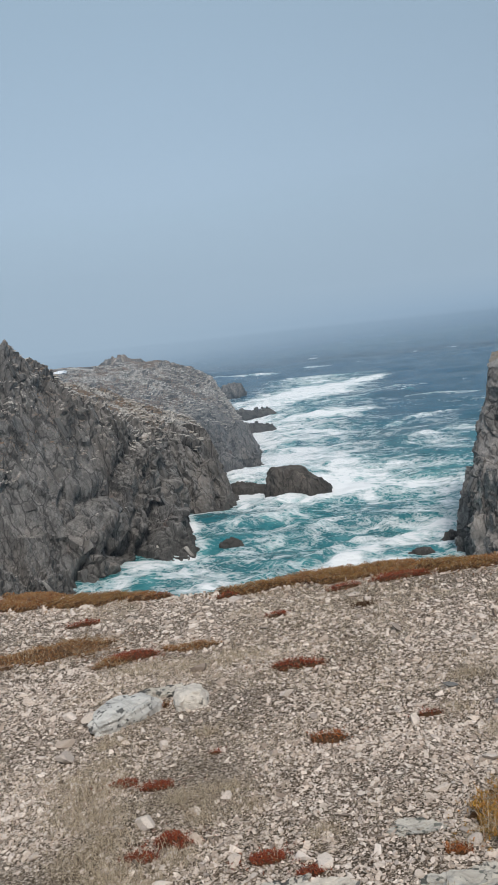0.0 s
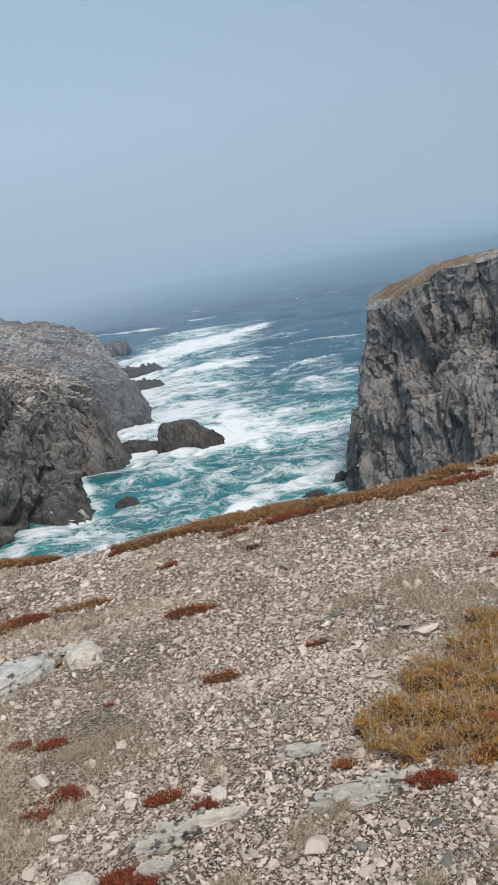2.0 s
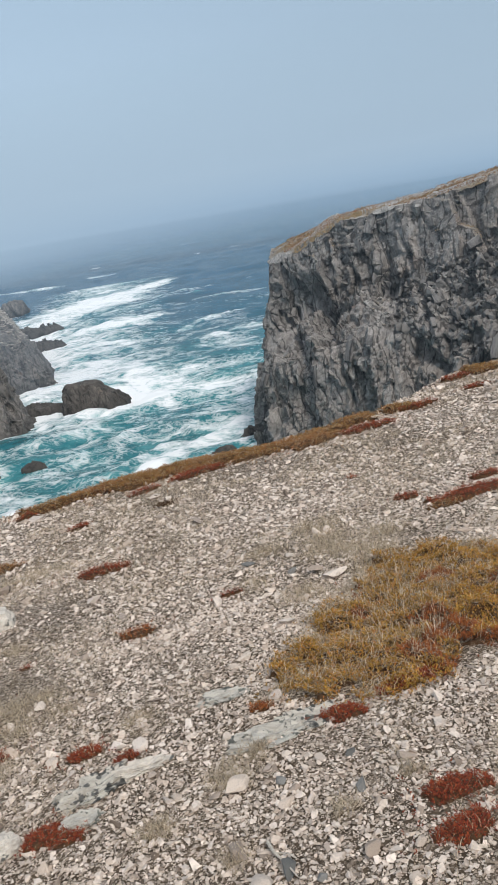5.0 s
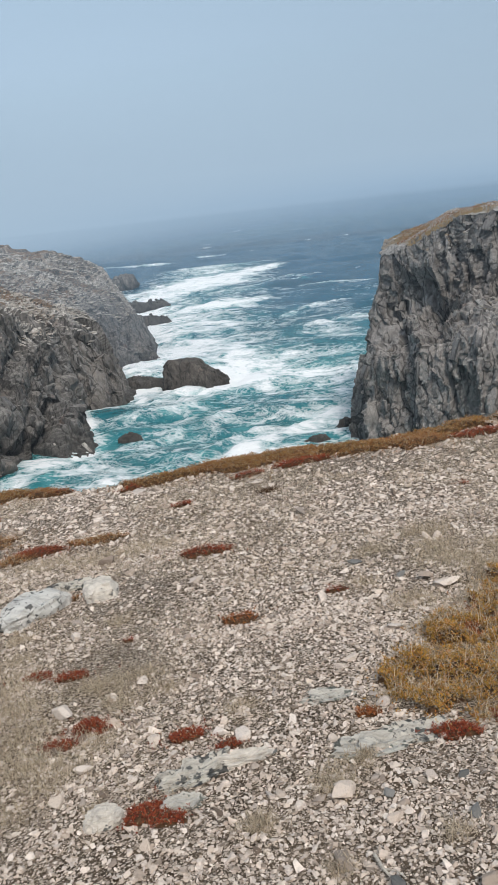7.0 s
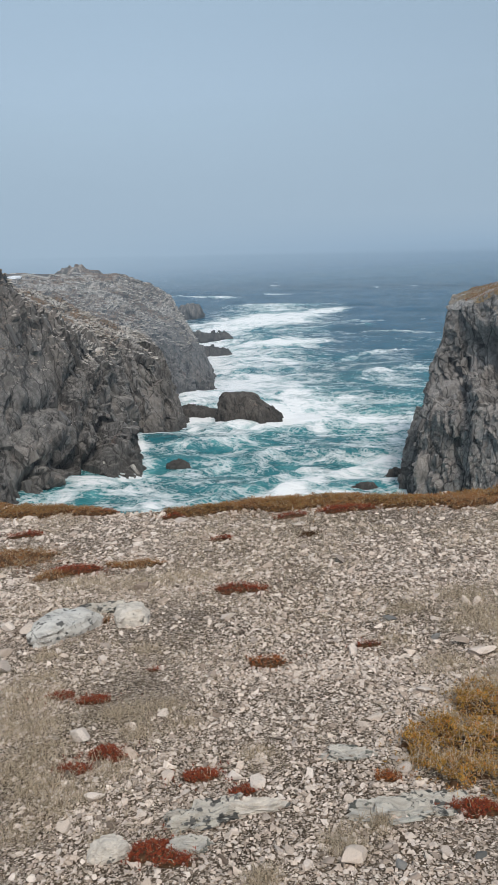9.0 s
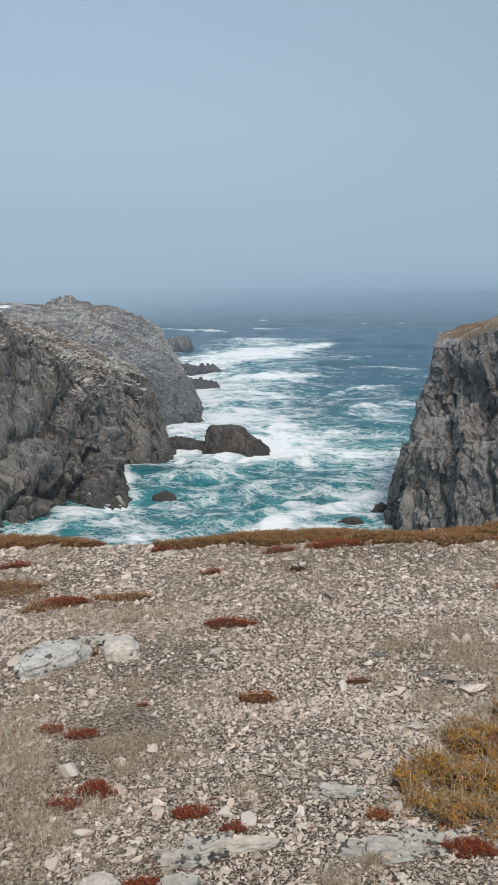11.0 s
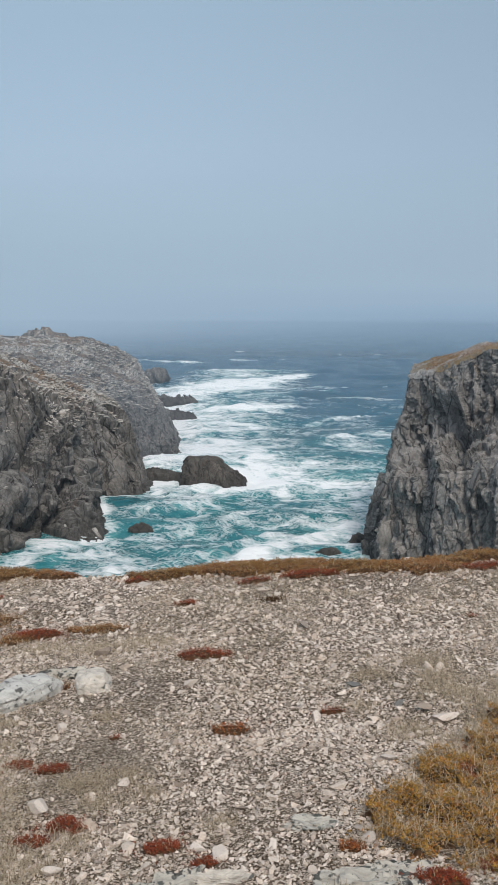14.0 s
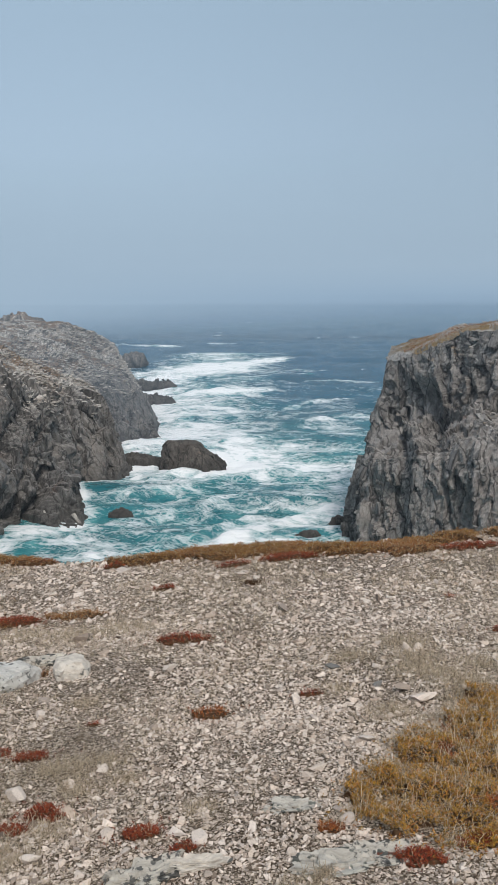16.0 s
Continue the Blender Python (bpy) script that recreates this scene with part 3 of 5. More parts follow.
warp = 5.0 * np.stack([fbm(p3 * 0.05, 3, 8), fbm(p3 * 0.05, 3, 9)], -1) + 1.2 * np.stack([vnoise(p3 * 0.4, 18), vnoise(p3 * 0.4, 19)], -1)
for x0, y0, x1, y1, w in SURF + SURF_2:
    d = line_dist(flat + warp * min(1, w / 5), np.array((x0, y0)), np.array((x1, y1)))
    foam = np.maximum(foam, np.exp(-(d / (0.8 * w)) ** 2) * (0.8 if w == 6 else 0.56 if w < 9 else 0.9))
    crest = np.maximum(crest, np.exp(-(d / (0.3 * w)) ** 2))
# whitecaps on the open water
caps = vnoise(np.stack([sx * 0.05, sy * 0.13, 0 * sx], -1), 31) * 0.5 + vnoise(np.stack([sx * 0.16, sy * 0.4, 0 * sx], -1), 32) * 0.6
foam = np.maximum(foam, np.clip((caps - 0.78) * 3.0, 0, 0.5) * (rr > 130) * np.clip(1.6 - rr / 900, 0, 1))
bay = np.exp(-np.maximum(0, np.hypot(sx + 5, sy - 95) - 22) / 55.0)
along = np.clip(1 - np.abs(sx + 16 - 0.04 * (sy - 150)) / 30, 0, 1) * (sy < 330) * 0.75
foam = np.maximum(foam, 0.46 * bay * (0.55 + 0.7 * wob))
foam = np.maximum(foam, 0.70 * along * (0.55 + 0.6 * wob))
surf = np.exp(-np.maximum(0, shore - 2) / 16.0) * (sx < 6) * np.clip((sy - 92) / 25, 0, 1) * np.clip((420 - sy) / 120, 0, 1)
foam = np.maximum(foam, 1.0 * surf * (0.75 + 0.4 * wob))
shoal = np.clip(np.maximum(bay, along) * (0.75 + 0.5 * wob), 0, 1)
fade = np.clip(1.3 - rr / 700, 0, 1)
swell = 0.35 * np.sin(0.21 * sy + 0.06 * sx + 2.5 * fbm(p3 * 0.02, 2, 14)) + 0.5 * fbm(p3 * np.array((0.10, 0.22, 1)), 4, 21)
sz = SEA + swell * fade + crest * 0.5 * fade + foam * 0.15 * fbm(p3 * 0.9, 3, 25)
sp = np.stack([sx, sy, sz], -1)
sea = tagged(new("sea", mesh_of("sea", sp.reshape(-1, 3), grid_faces(*sx.shape), SEA_WATER, True,
                                (("foam", foam.ravel()), ("shoal", shoal.ravel())))),
             "teal and deep blue sea with white surf and lacy foam", "sea", kind="structure")

# ---- sea haze on glowing shells ----
def haze_shell(name, radius, top, colour, stops):
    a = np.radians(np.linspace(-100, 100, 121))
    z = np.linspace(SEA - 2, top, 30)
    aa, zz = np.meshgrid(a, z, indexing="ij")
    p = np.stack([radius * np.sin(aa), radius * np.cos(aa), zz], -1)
    return tagged(new(name, mesh_of(name, p.reshape(-1, 3), grid_faces(*aa.shape), haze_glow_material(name, colour, stops, radius), True)),
                  "glowing see-through shell painted as pale blue-grey sea haze", "fog bank", kind="structure")


# emission haze from near to far: each shell tints what stands behind it
haze_shell("backdrop_1", 62, 90, ((0.31, 0.415, 0.525), (0.33, 0.44, 0.55)), [(0.0, 0.01), (0.1, 0.02), (0.25, 0.045), (0.5, 0.04), (0.9, 0.0)])
haze_shell("backdrop_2", 128, 120, ((0.31, 0.415, 0.525), (0.32, 0.425, 0.535)), [(0.0, 0.0), (0.08, 0.09), (0.2, 0.16), (0.35, 0.16), (1.3, 0.0)])
haze_shell("backdrop_3", 420, 260, ((0.28, 0.405, 0.548), (0.365, 0.482, 0.605)), [(0.0, 0.0), (0.077, 0.12), (0.135, 0.36), (0.196, 0.74), (0.255, 0.97), (0.6, 0.8), (2.5, 0.0)])
haze_shell("backdrop_4", 1500, 500, ((0.325, 0.442, 0.566), (0.37, 0.485, 0.602)), [(0.0, 0.0), (0.03, 0.5), (0.1, 0.96), (0.4, 1.0), (5.0, 0.0)])


# ---- rocks in the water ----
ISLANDS = []


def island(name, label, centre, plan, levels, seed, amp, step, sizes, mat, tilt=14, category="sea rock", group=""):
    """A rock rising from the water. plan: outline round the centre, counterclockwise; levels: scale, height, shift x."""
    c = np.array(centre)
    sections = [[(*(c + np.array(p) * s + (shift, 0)), z) for s, z, shift in levels] for p in plan]
    rows = [max(3, int(abs(b[1] - a[1]) / step + 6 * abs(b[0] - a[0]))) for a, b in zip(levels[:-1], levels[1:])]
    s = np.array(sections + sections[:1])
    n = max(12, int(np.linalg.norm(np.diff(s[:, 0, :2], axis=0), axis=1).mean() / step))
    u = np.arange(n) / n
    ring = np.concatenate([s[k][None] * (1 - u)[:, None, None] + s[k + 1][None] * u[:, None, None] for k in range(len(s) - 1)])
    parts = []
    for k, m in enumerate(rows):
        v = np.arange(m) / m
        parts.append(ring[:, k, None] * (1 - v)[None, :, None] + ring[:, k + 1, None] * v[None, :, None])
    p = np.concatenate(parts + [ring[:, -1:, :]], 1)
    p = roughened(p, np.full(p.shape[1], amp), tilt, seed, sizes, True)
    ob = tagged(new(name, mesh_of(name, p.reshape(-1, 3), grid_faces(*p.shape[:2], True), mat, True)), label, category, group)
    ISLANDS.append((ob, p))
    return ob


ROUND = [(math.cos(a), math.sin(a)) for a in np.radians(np.arange(0, 360, 30))]


def oval(a, b, seed):
    r = random.Random(seed)
    return [(a * x * r.uniform(0.85, 1.1), b * y * r.uniform(0.85, 1.1)) for x, y in ROUND]


island("islet", "dark wet rock standing in the surf with a flat broken top", (-8.6, 113.6), oval(5.3, 3.8, 4),
       [(1.0, B, 0), (0.97, SEA + 0.3, 0), (0.76, -22.3, -0.7), (0.55, -20.8, -1.1), (0.42, -20.3, -1.3), (0.02, -20.3, -1.3)],
       21, 0.32, 0.13, (1.9, 0.8, 0.35), WET_ROCK)
island("reef", "low dark rock shelf washed by surf", (-16.6, 117.0), oval(4.6, 2.6, 9),
       [(1.0, B, 0), (0.95, -23.7, 0), (0.8, -23.1, -0.3), (0.03, -22.8, -0.5)], 31, 0.2, 0.2, (1.6, 0.7, 0.35), WET_ROCK)
island("reef_rock", "small dark rock awash in foam", (-15.0, 88.6), oval(1.5, 1.0, 2),
       [(1.0, B, 0), (0.9, -24.0, 0), (0.6, -23.5, 0), (0.03, -23.3, 0)], 33, 0.12, 0.14, (0.9, 0.5, 0.25), WET_ROCK)
island("reef_rock", "dark boulder at the foot of the cliff in white water", (9.8, 84.4), oval(1.0, 0.8, 5),
       [(1.0, B, 0), (0.9, -24, 0), (0.6, -23.1, 0), (0.03, -22.8, 0)], 35, 0.12, 0.12, (0.8, 0.4, 0.2), WET_ROCK)
island("reef_rock", "dark low rock in white water", (6.3, 80.3), oval(1.5, 0.7, 6),
       [(1.0, B, 0), (0.9, -24, 0), (0.6, -23.5, 0), (0.03, -23.3, 0)], 37, 0.1, 0.12, (0.8, 0.4, 0.2), WET_ROCK)
island("rock_shelf", "long low slate shelf running out from the cliff", (-22.6, 182.5), oval(5.6, 3.2, 7),
       [(1.0, B, 0), (0.95, -23.6, 0), (0.8, -22.9, -1.0), (0.03, -22.2, -2.4)], 39, 0.4, 0.35, (2.4, 1.0, 0.5), WET_ROCK)
island("rock_shelf", "flat-topped slate shelf in the surf", (-27, 213.5), oval(7.5, 3.6, 8),
       [(1.0, B, 0), (0.95, -23.5, 0), (0.8, -22.9, -1.2), (0.03, -22.5, -2.2)], 41, 0.4, 0.4, (2.4, 1.0, 0.5), WET_ROCK)
island("islet", "pale hazy rock stack off the far point", (-40, 273), oval(4.2, 4, 10),
       [(1.0, B, 0), (0.95, -22, 0), (0.8, -20.6, 0), (0.03, -20, 0)], 43, 0.7, 0.5, (2.4, 1.0, 0.5), CLIFF)
island("far_hill", "faint rounded hill behind the near ridge", (-82, 285), oval(13, 13, 12),
       [(1.4, B, 0), (1.2, -14, 0), (0.5, -8.2, 0), (0.2, -7.1, 0), (0.02, -6.8, 0)], 45, 0.8, 1.2, (6, 2.5, 1.0), CLIFF, 14, "hill")


# ---- loose blocks ----
def hull(seed, n, flat, long=1.2, corner=0.75):
    """An angular stone one metre wide: vertices and triangles of a convex hull."""
    r = random.Random(seed)
    bm = bmesh.new()
    for _ in range(n):
        v = Vector((r.gauss(0, 1), r.gauss(0, 1), r.gauss(0, 1))).normalized()
        m = max(abs(v.x), abs(v.y), abs(v.z))
        v = v.lerp(v / m, corner) * 0.5 * r.uniform(0.82, 1.0)
        bm.verts.new((v.x * long, v.y, v.z * flat))
    bmesh.ops.convex_hull(bm, input=bm.verts)
    for v in [v for v in bm.verts if not v.link_faces]:
        bm.verts.remove(v)
    bmesh.ops.triangulate(bm, faces=bm.faces)
    bm.verts.index_update()
    out = np.array([v.co[:] for v in bm.verts]), np.array([[v.index for v in f.verts] for f in bm.faces])
    bm.free()
    return out


def strewn(shapes, places, sizes, turns, leans, pick):
    """Many stones in one mesh: vertices and triangles."""
    vs, fs, base = [], [], 0
    for k, (v, f) in enumerate(shapes):
        on = np.where(pick == k)[0]
        if not len(on):
            continue
        c, s = np.cos(turns[on]), np.sin(turns[on])
        x = v[None, :, 0] * sizes[on, None]
        y = v[None, :, 1] * sizes[on, None]
        z = v[None, :, 2] * sizes[on, None] + x * leans[on, :1] + y * leans[on, 1:]
        p = np.stack([x * c[:, None] - y * s[:, None], x * s[:, None] + y * c[:, None], z], -1) + places[on][:, None]
        vs.append(p.reshape(-1, 3))
        fs.append((f[None] + (base + np.arange(len(on)) * len(v))[:, None, None]).reshape(-1, 3))
        base += len(on) * len(v)
    return np.concatenate(vs), np.concatenate(fs)


def split_slab(seed):
    """A slab split on its joints: a skewed box with broken corners, one metre each way."""
    r = random.Random(seed)
    bm = bmesh.new()
    for x in (-0.5, 0.5):
        for y in (-0.5, 0.5):
            for z in (-0.5, 0.5):
                if r.random() < 0.45:
                    for k in range(3):
                        p = [x * r.uniform(0.8, 1.0), y * r.uniform(0.8, 1.0), z * r.uniform(0.85, 1.0)]
                        p[k] *= r.uniform(0.25, 0.7)
                        bm.verts.new(p)
                else:
                    bm.verts.new((x * r.uniform(0.75, 1.05), y * r.uniform(0.75, 1.05), z * r.uniform(0.8, 1.05)))
    bmesh.ops.convex_hull(bm, input=bm.verts)
    for v in [v for v in bm.verts if not v.link_faces]:
        bm.verts.remove(v)
    bmesh.ops.triangulate(bm, faces=bm.faces)
    bm.verts.index_update()
    out = np.array([v.co[:] for v in bm.verts]), np.array([[v.index for v in f.verts] for f in bm.faces])
    bm.free()
    return out


def clad(cliff, grid, j0, j1, n, tilt, seed, mat, long, wide, keep, parts=100, thin=0.8, crest=None):
    """Split slabs standing out of a rock face along its beds: the first ones as parts of their own, the rest joined."""
    r = np.random.default_rng(seed)
    shapes = [split_slab(seed * 20 + k) for k in range(16)]
    du, dv = np.gradient(grid, axis=0), np.gradient(grid, axis=1)
    nor = np.cross(du, dv)
    area = np.linalg.norm(nor, axis=-1)
    for _ in range(4):
        nor = (nor + np.roll(nor, 6, 0) + np.roll(nor, -6, 0) + np.roll(nor, 6, 1) + np.roll(nor, -6, 1)) / 5
    nor /= np.linalg.norm(nor, axis=-1, keepdims=True) + 1e-9
    w = (area * keep(grid))[:, j0:j1].ravel()
    pick = r.choice(len(w), n, p=w / w.sum())
    ii, jj = pick // (j1 - j0), pick % (j1 - j0) + j0
    vs, fs, base = [], [], 0
    meshes = [mesh_of("rock_slab", v, f, mat) for v, f in shapes]
    a = radians(tilt)
    for k in range(n):
        out = Vector(nor[ii[k], jj[k]])
        up = Vector((-math.sin(a + r.normal(0, 0.08)), r.normal(0, 0.08), math.cos(a)))
        side = up.cross(out).normalized()
        up = out.cross(side).normalized()
        L, W = long * math.exp(r.normal(0, 0.45)), wide * math.exp(r.normal(0, 0.45))
        T = W * thin * r.uniform(0.7, 1.2)
        at = Vector(grid[ii[k], jj[k]])
        if crest is not None:
            room = grid[ii[k], crest][2] - at.z
            L = max(0.3, min(L, 2 * room + 0.5))
        lean = Matrix.Rotation(r.normal(0.02, 0.07), 3, side) @ Matrix.Rotation(r.normal(0, 0.2), 3, up) @ Matrix.Rotation(r.normal(0, 0.07), 3, out)
        m3 = lean @ Matrix((side, out, up)).transposed() @ Matrix.Diagonal((W, T, L))
        at = at - out * T * r.uniform(0.32, 0.5)
        if k < parts:
            ob = new("rock_slab", meshes[k % 16])
            ob.parent = cliff
            ob.matrix_basis = Matrix.Translation(at) @ m3.to_4x4()
        else:
            v, f = shapes[k % 16]
            vs.append(v @ np.array(m3.transposed()) + np.array(at))
            fs.append(f + base)
            base += len(v)
    ob = new("split_rock", mesh_of("split_rock", np.concatenate(vs), np.concatenate(fs), mat))
    tagged(ob, "split grey slate slabs and ribs standing out of the rock", "rock", kind="stuff")


LEFT_SEEN = lambda g: (g[..., 0] > -0.55 * g[..., 1]) & (g[..., 1] < 235)
RIGHT_SEEN = lambda g: (g[..., 0] < 0.62 * g[..., 1]) & (g[..., 0] > 0.1 * g[..., 1])
clad(cliff_1, left, 14, 136, 130, 8, 61, CLIFF, 1.9, 0.9, LEFT_SEEN, 110, 0.45, 140)
clad(cliff_1, left, 14, 138, 350, 8, 63, CLIFF, 0.75, 0.42, LEFT_SEEN, 100, 0.7, 140)
clad(cliff_2, right, 8, 206, 110, 14, 62, CLIFF_DARK, 1.5, 0.75, RIGHT_SEEN, 90, 0.5, 208)
clad(cliff_2, right, 8, 206, 700, 14, 64, CLIFF_DARK, 0.7, 0.3, RIGHT_SEEN, 100, 0.7, 208)

for k, (ob, p) in enumerate(ISLANDS[:7]):
    big = p[:, 0].max(0)[0] - p[:, 0].min(0)[0]
    clad(ob, p, 2, int(p.shape[1] * 0.6), int(40 + 18 * big), 16, 70 + k, WET_ROCK, 0.10 * big + 0.1, 0.05 * big + 0.08, lambda g: g[..., 2] > SEA - 0.6, 12)


def block_mesh(name, seed, mat, n=16, flat=0.7):
    v, f = hull(seed, n, flat)
    return mesh_of(name, v, f, mat)


rng = np.random.default_rng(5)
DARK_BLOCK = stone_material("dark_slate_block", [(0.0, (0.085, 0.082, 0.08)), (1.0, (0.24, 0.228, 0.218))], 0.3, False)
BLOCKS = [block_mesh("rubble_block", 300 + k, DARK_BLOCK, 14, 0.75) for k in range(7)]
nu = right.shape[0]
for k in range(290):
    while True:
        i, j = int(nu * rng.uniform(0.3, 0.99)), int(rng.uniform(80, 128))
        if 0.33 < right[i, j][0] / right[i, j][1] < 0.56:
            break
    size = rng.choice((0.3, 0.4, 0.5, 0.75)) * rng.uniform(0.8, 1.2)
    ob = new("rubble_block", BLOCKS[k % 7])
    ob.matrix_basis = Matrix.LocRotScale(Vector(right[i, j]) + Vector((-0.1, -0.1, 0.12)), Euler(rng.uniform(0, 6.28, 3)), Vector((size,) * 3))
    tagged(ob, "angular grey slate block in the scree below the cliff", "rock", "scree blocks")

# small scree between the blocks
n = 2600
ii, jj = rng.integers(int(0.3 * nu), nu, n), rng.integers(88, 128, n)
q = right[ii, jj]
ok = (q[:, 0] / q[:, 1] > 0.31) & (q[:, 0] / q[:, 1] < 0.58)
q = q[ok]
n = len(q)
SCREE_DARK = stone_material("dark_scree", [(0.0, (0.10, 0.096, 0.09)), (0.6, (0.22, 0.21, 0.198)), (1.0, (0.33, 0.315, 0.295))], 0.3)
v, f = strewn([hull(420 + k, 9, 0.7) for k in range(6)], q, rng.uniform(0.18, 0.45, n), rng.uniform(0, 6.28, n), rng.uniform(-0.6, 0.6, (n, 2)), rng.integers(0, 6, n))
tagged(new("scree", mesh_of("scree", v, f, SCREE_DARK)), "dark grey broken scree below the cliff", "rubble", kind="stuff")

m_left = left.shape[1]
n = 7000
ii = (left.shape[0] * rng.uniform(0.16, 0.86, n)).astype(int)
jj = rng.integers(140, m_left - 7, n)
v, f = strewn([hull(400 + k, 9, 0.4, 1.7) for k in range(6)], left[ii, jj], rng.uniform(0.25, 0.5, n) * rng.choice((0.8, 1.0, 1.7), n),
              rng.normal(0, 0.5, n), rng.uniform(-0.2, 0.2, (n, 2)), rng.integers(0, 6, n))
SCREE = stone_material("weathered_scree", [(0.0, (0.33, 0.305, 0.275)), (0.5, (0.54, 0.50, 0.45)), (1.0, (0.38, 0.33, 0.28))], 0.3)
tagged(new("hillside_rubble", mesh_of("hillside_rubble", v, f, SCREE)),
       "pale grey frost-broken rubble on the slope above the cliff", "rubble", kind="stuff")

bm = bmesh.new()
bmesh.ops.create_icosphere(bm, subdivisions=4, radius=1)
for v in bm.verts:
    k = 1 + 0.3 * noise.noise(v.co * 1.6)
    v.co = Vector((v.co.x * 1.1 * k, v.co.y * 2.2 * k, v.co.z * 0.35))
me = bpy.data.meshes.new("snow_patch")
bm.to_mesh(me)
bm.free()
me.materials.append(SNOW)
snow = tagged(new("snow_patch", me), "last white patch of old snow in a hollow", "snow")
snow.matrix_basis = pose(-46.3, 125.5, -3.6, 0, 0, 10)


# ---- the stony ground ----
# dry heath mats: across, ahead, width
RED_MATS = [(-0.18, 7.65, 0.35), (0.4, 7.76, 0.53), (-2.32, 8.64, 0.41), (-1.45, 8.04, 0.25), (-2.89, 7.54, 0.34), (-0.76, 6.81, 0.21),
            (-0.47, 5.16, 0.41), (-1.86, 6.0, 0.53), (-0.8, 3.73, 0.08), (0.33, 3.95, 0.13), (-1.21, 3.43, 0.15), (-1.01, 3.38, 0.16),
            (-0.83, 2.86, 0.18), (-0.94, 2.74, 0.13), (-0.41, 2.67, 0.18), (-0.24, 2.54, 0.09), (-0.49, 2.18, 0.19)]
RED_MATS_2 = [(0.765, 1.78, 0.21), (0.735, 1.61, 0.19), (0.92, 2.47, 0.2), (0.79, 2.45, 0.12), (0.57, 2.39, 0.165), (1.71, 4.89, 0.24), (2.04, 4.56, 0.46), (3.0, 8.2, 0.39),
              (3.83, 8.46, 0.34), (2.24, 7.68, 0.54), (3.95, 9.4, 0.46), (1.57, 5.85, 0.12), (2.27, 4.85, 0.25)]
BROWN_MATS = [(-0.9, 8.25, 0.5), (-0.25, 8.35, 0.6), (0.45, 8.3, 0.7), (1.1, 8.0, 0.6), (2.3, 8.35, 0.5), (-4.4, 9.6, 1.1), (-3.3, 9.0, 1.1), (-1.2, 8.28, 0.75), (-0.59, 8.5, 0.8), (0.12, 8.5, 0.9), (0.83, 8.12, 0.75), (1.41, 8.05, 0.73),
              (1.85, 8.15, 0.62), (-2.8, 6.5, 1.2), (-1.42, 6.09, 0.44), (-0.2, 3.79, 0.25), (-1.32, 4.60, 0.15), (0.31, 2.59, 0.09), (-2.03, 5.86, 0.39), (4.4, 9.6, 0.55),
              (1.72, 7.85, 0.6), (1.84, 4.46, 0.23), (2.83, 8.4, 0.41), (-2.5, 8.75, 0.5)]
HEATH = [(0.42, 2.60), (0.46, 2.84), (0.66, 3.04), (0.78, 3.28), (1.04, 3.49), (1.20, 3.84), (1.45, 3.83), (1.75, 3.5), (1.85, 3.0), (1.5, 2.6), (1.15, 2.46),
         (0.96, 2.45), (0.79, 2.46), (0.65, 2.50), (0.48, 2.53)]
# loose stones: across, ahead, width
STONES = [(-1.89, 5.27, 0.10), (-1.93, 4.58, 0.16), (-1.76, 4.49, 0.20), (-1.82, 4.15, 0.16), (-1.70, 3.86, 0.19), (-0.5, 4.57, 0.14),
          (-0.48, 3.61, 0.09), (-0.82, 4.59, 0.074), (-0.09, 7.21, 0.14), (0.27, 5.82, 0.18), (0.37, 5.17, 0.05), (-0.05, 5.07, 0.09),
          (0.84, 3.93, 0.15), (0.91, 3.79, 0.16), (0.55, 3.35, 0.107), (-0.98, 2.99, 0.165), (-0.66, 3.21, 0.078), (-0.96, 2.71, 0.07),
          (-0.8, 2.53, 0.095), (-0.67, 2.65, 0.05), (-0.59, 2.41, 0.073), (-0.53, 2.5, 0.042), (-0.55, 2.68, 0.11), (-0.86, 2.35, 0.09)]
STONES_2 = [(-0.76, 2.33, 0.056), (-0.28, 2.64, 0.095), (-0.19, 2.57, 0.13), (-0.1, 2.43, 0.056), (-0.14, 2.35, 0.054),
            (0.2, 2.59, 0.05), (0.37, 2.65, 0.083), (0.4, 2.55, 0.05), (0.25, 3.03, 0.057), (-0.04, 3.12, 0.08), (0.11, 3.04, 0.052),
            (0.15, 2.12, 0.13), (-0.05, 2.17, 0.062), (0.44, 2.15, 0.058), (1.54, 5.42, 0.065), (2.12, 5.83, 0.057), (2.46, 8.2, 0.22),
            (0.72, 3.53, 0.06), (0.9, 3.8, 0.12), (0.6, 1.6, 0.07), (0.16, 1.66, 0.1), (0.28, 1.96, 0.077), (0.47, 1.64, 0.08), (0.82, 2.37, 0.05),
            (0.55, 1.83, 0.047), (0.25, 2.39, 0.066), (1.82, 4.32, 0.037), (0.15, 2.44, 0.056)]
GREY_STONES = [(0.49, 4.33, 0.105), (0.71, 4.03, 0.08), (0.29, 2.08, 0.05), (0.52, 1.92, 0.077), (0.54, 2.13, 0.05), (0.24, 1.69, 0.09),
               (0.32, 1.61, 0.052), (0.29, 2.09, 0.04)]
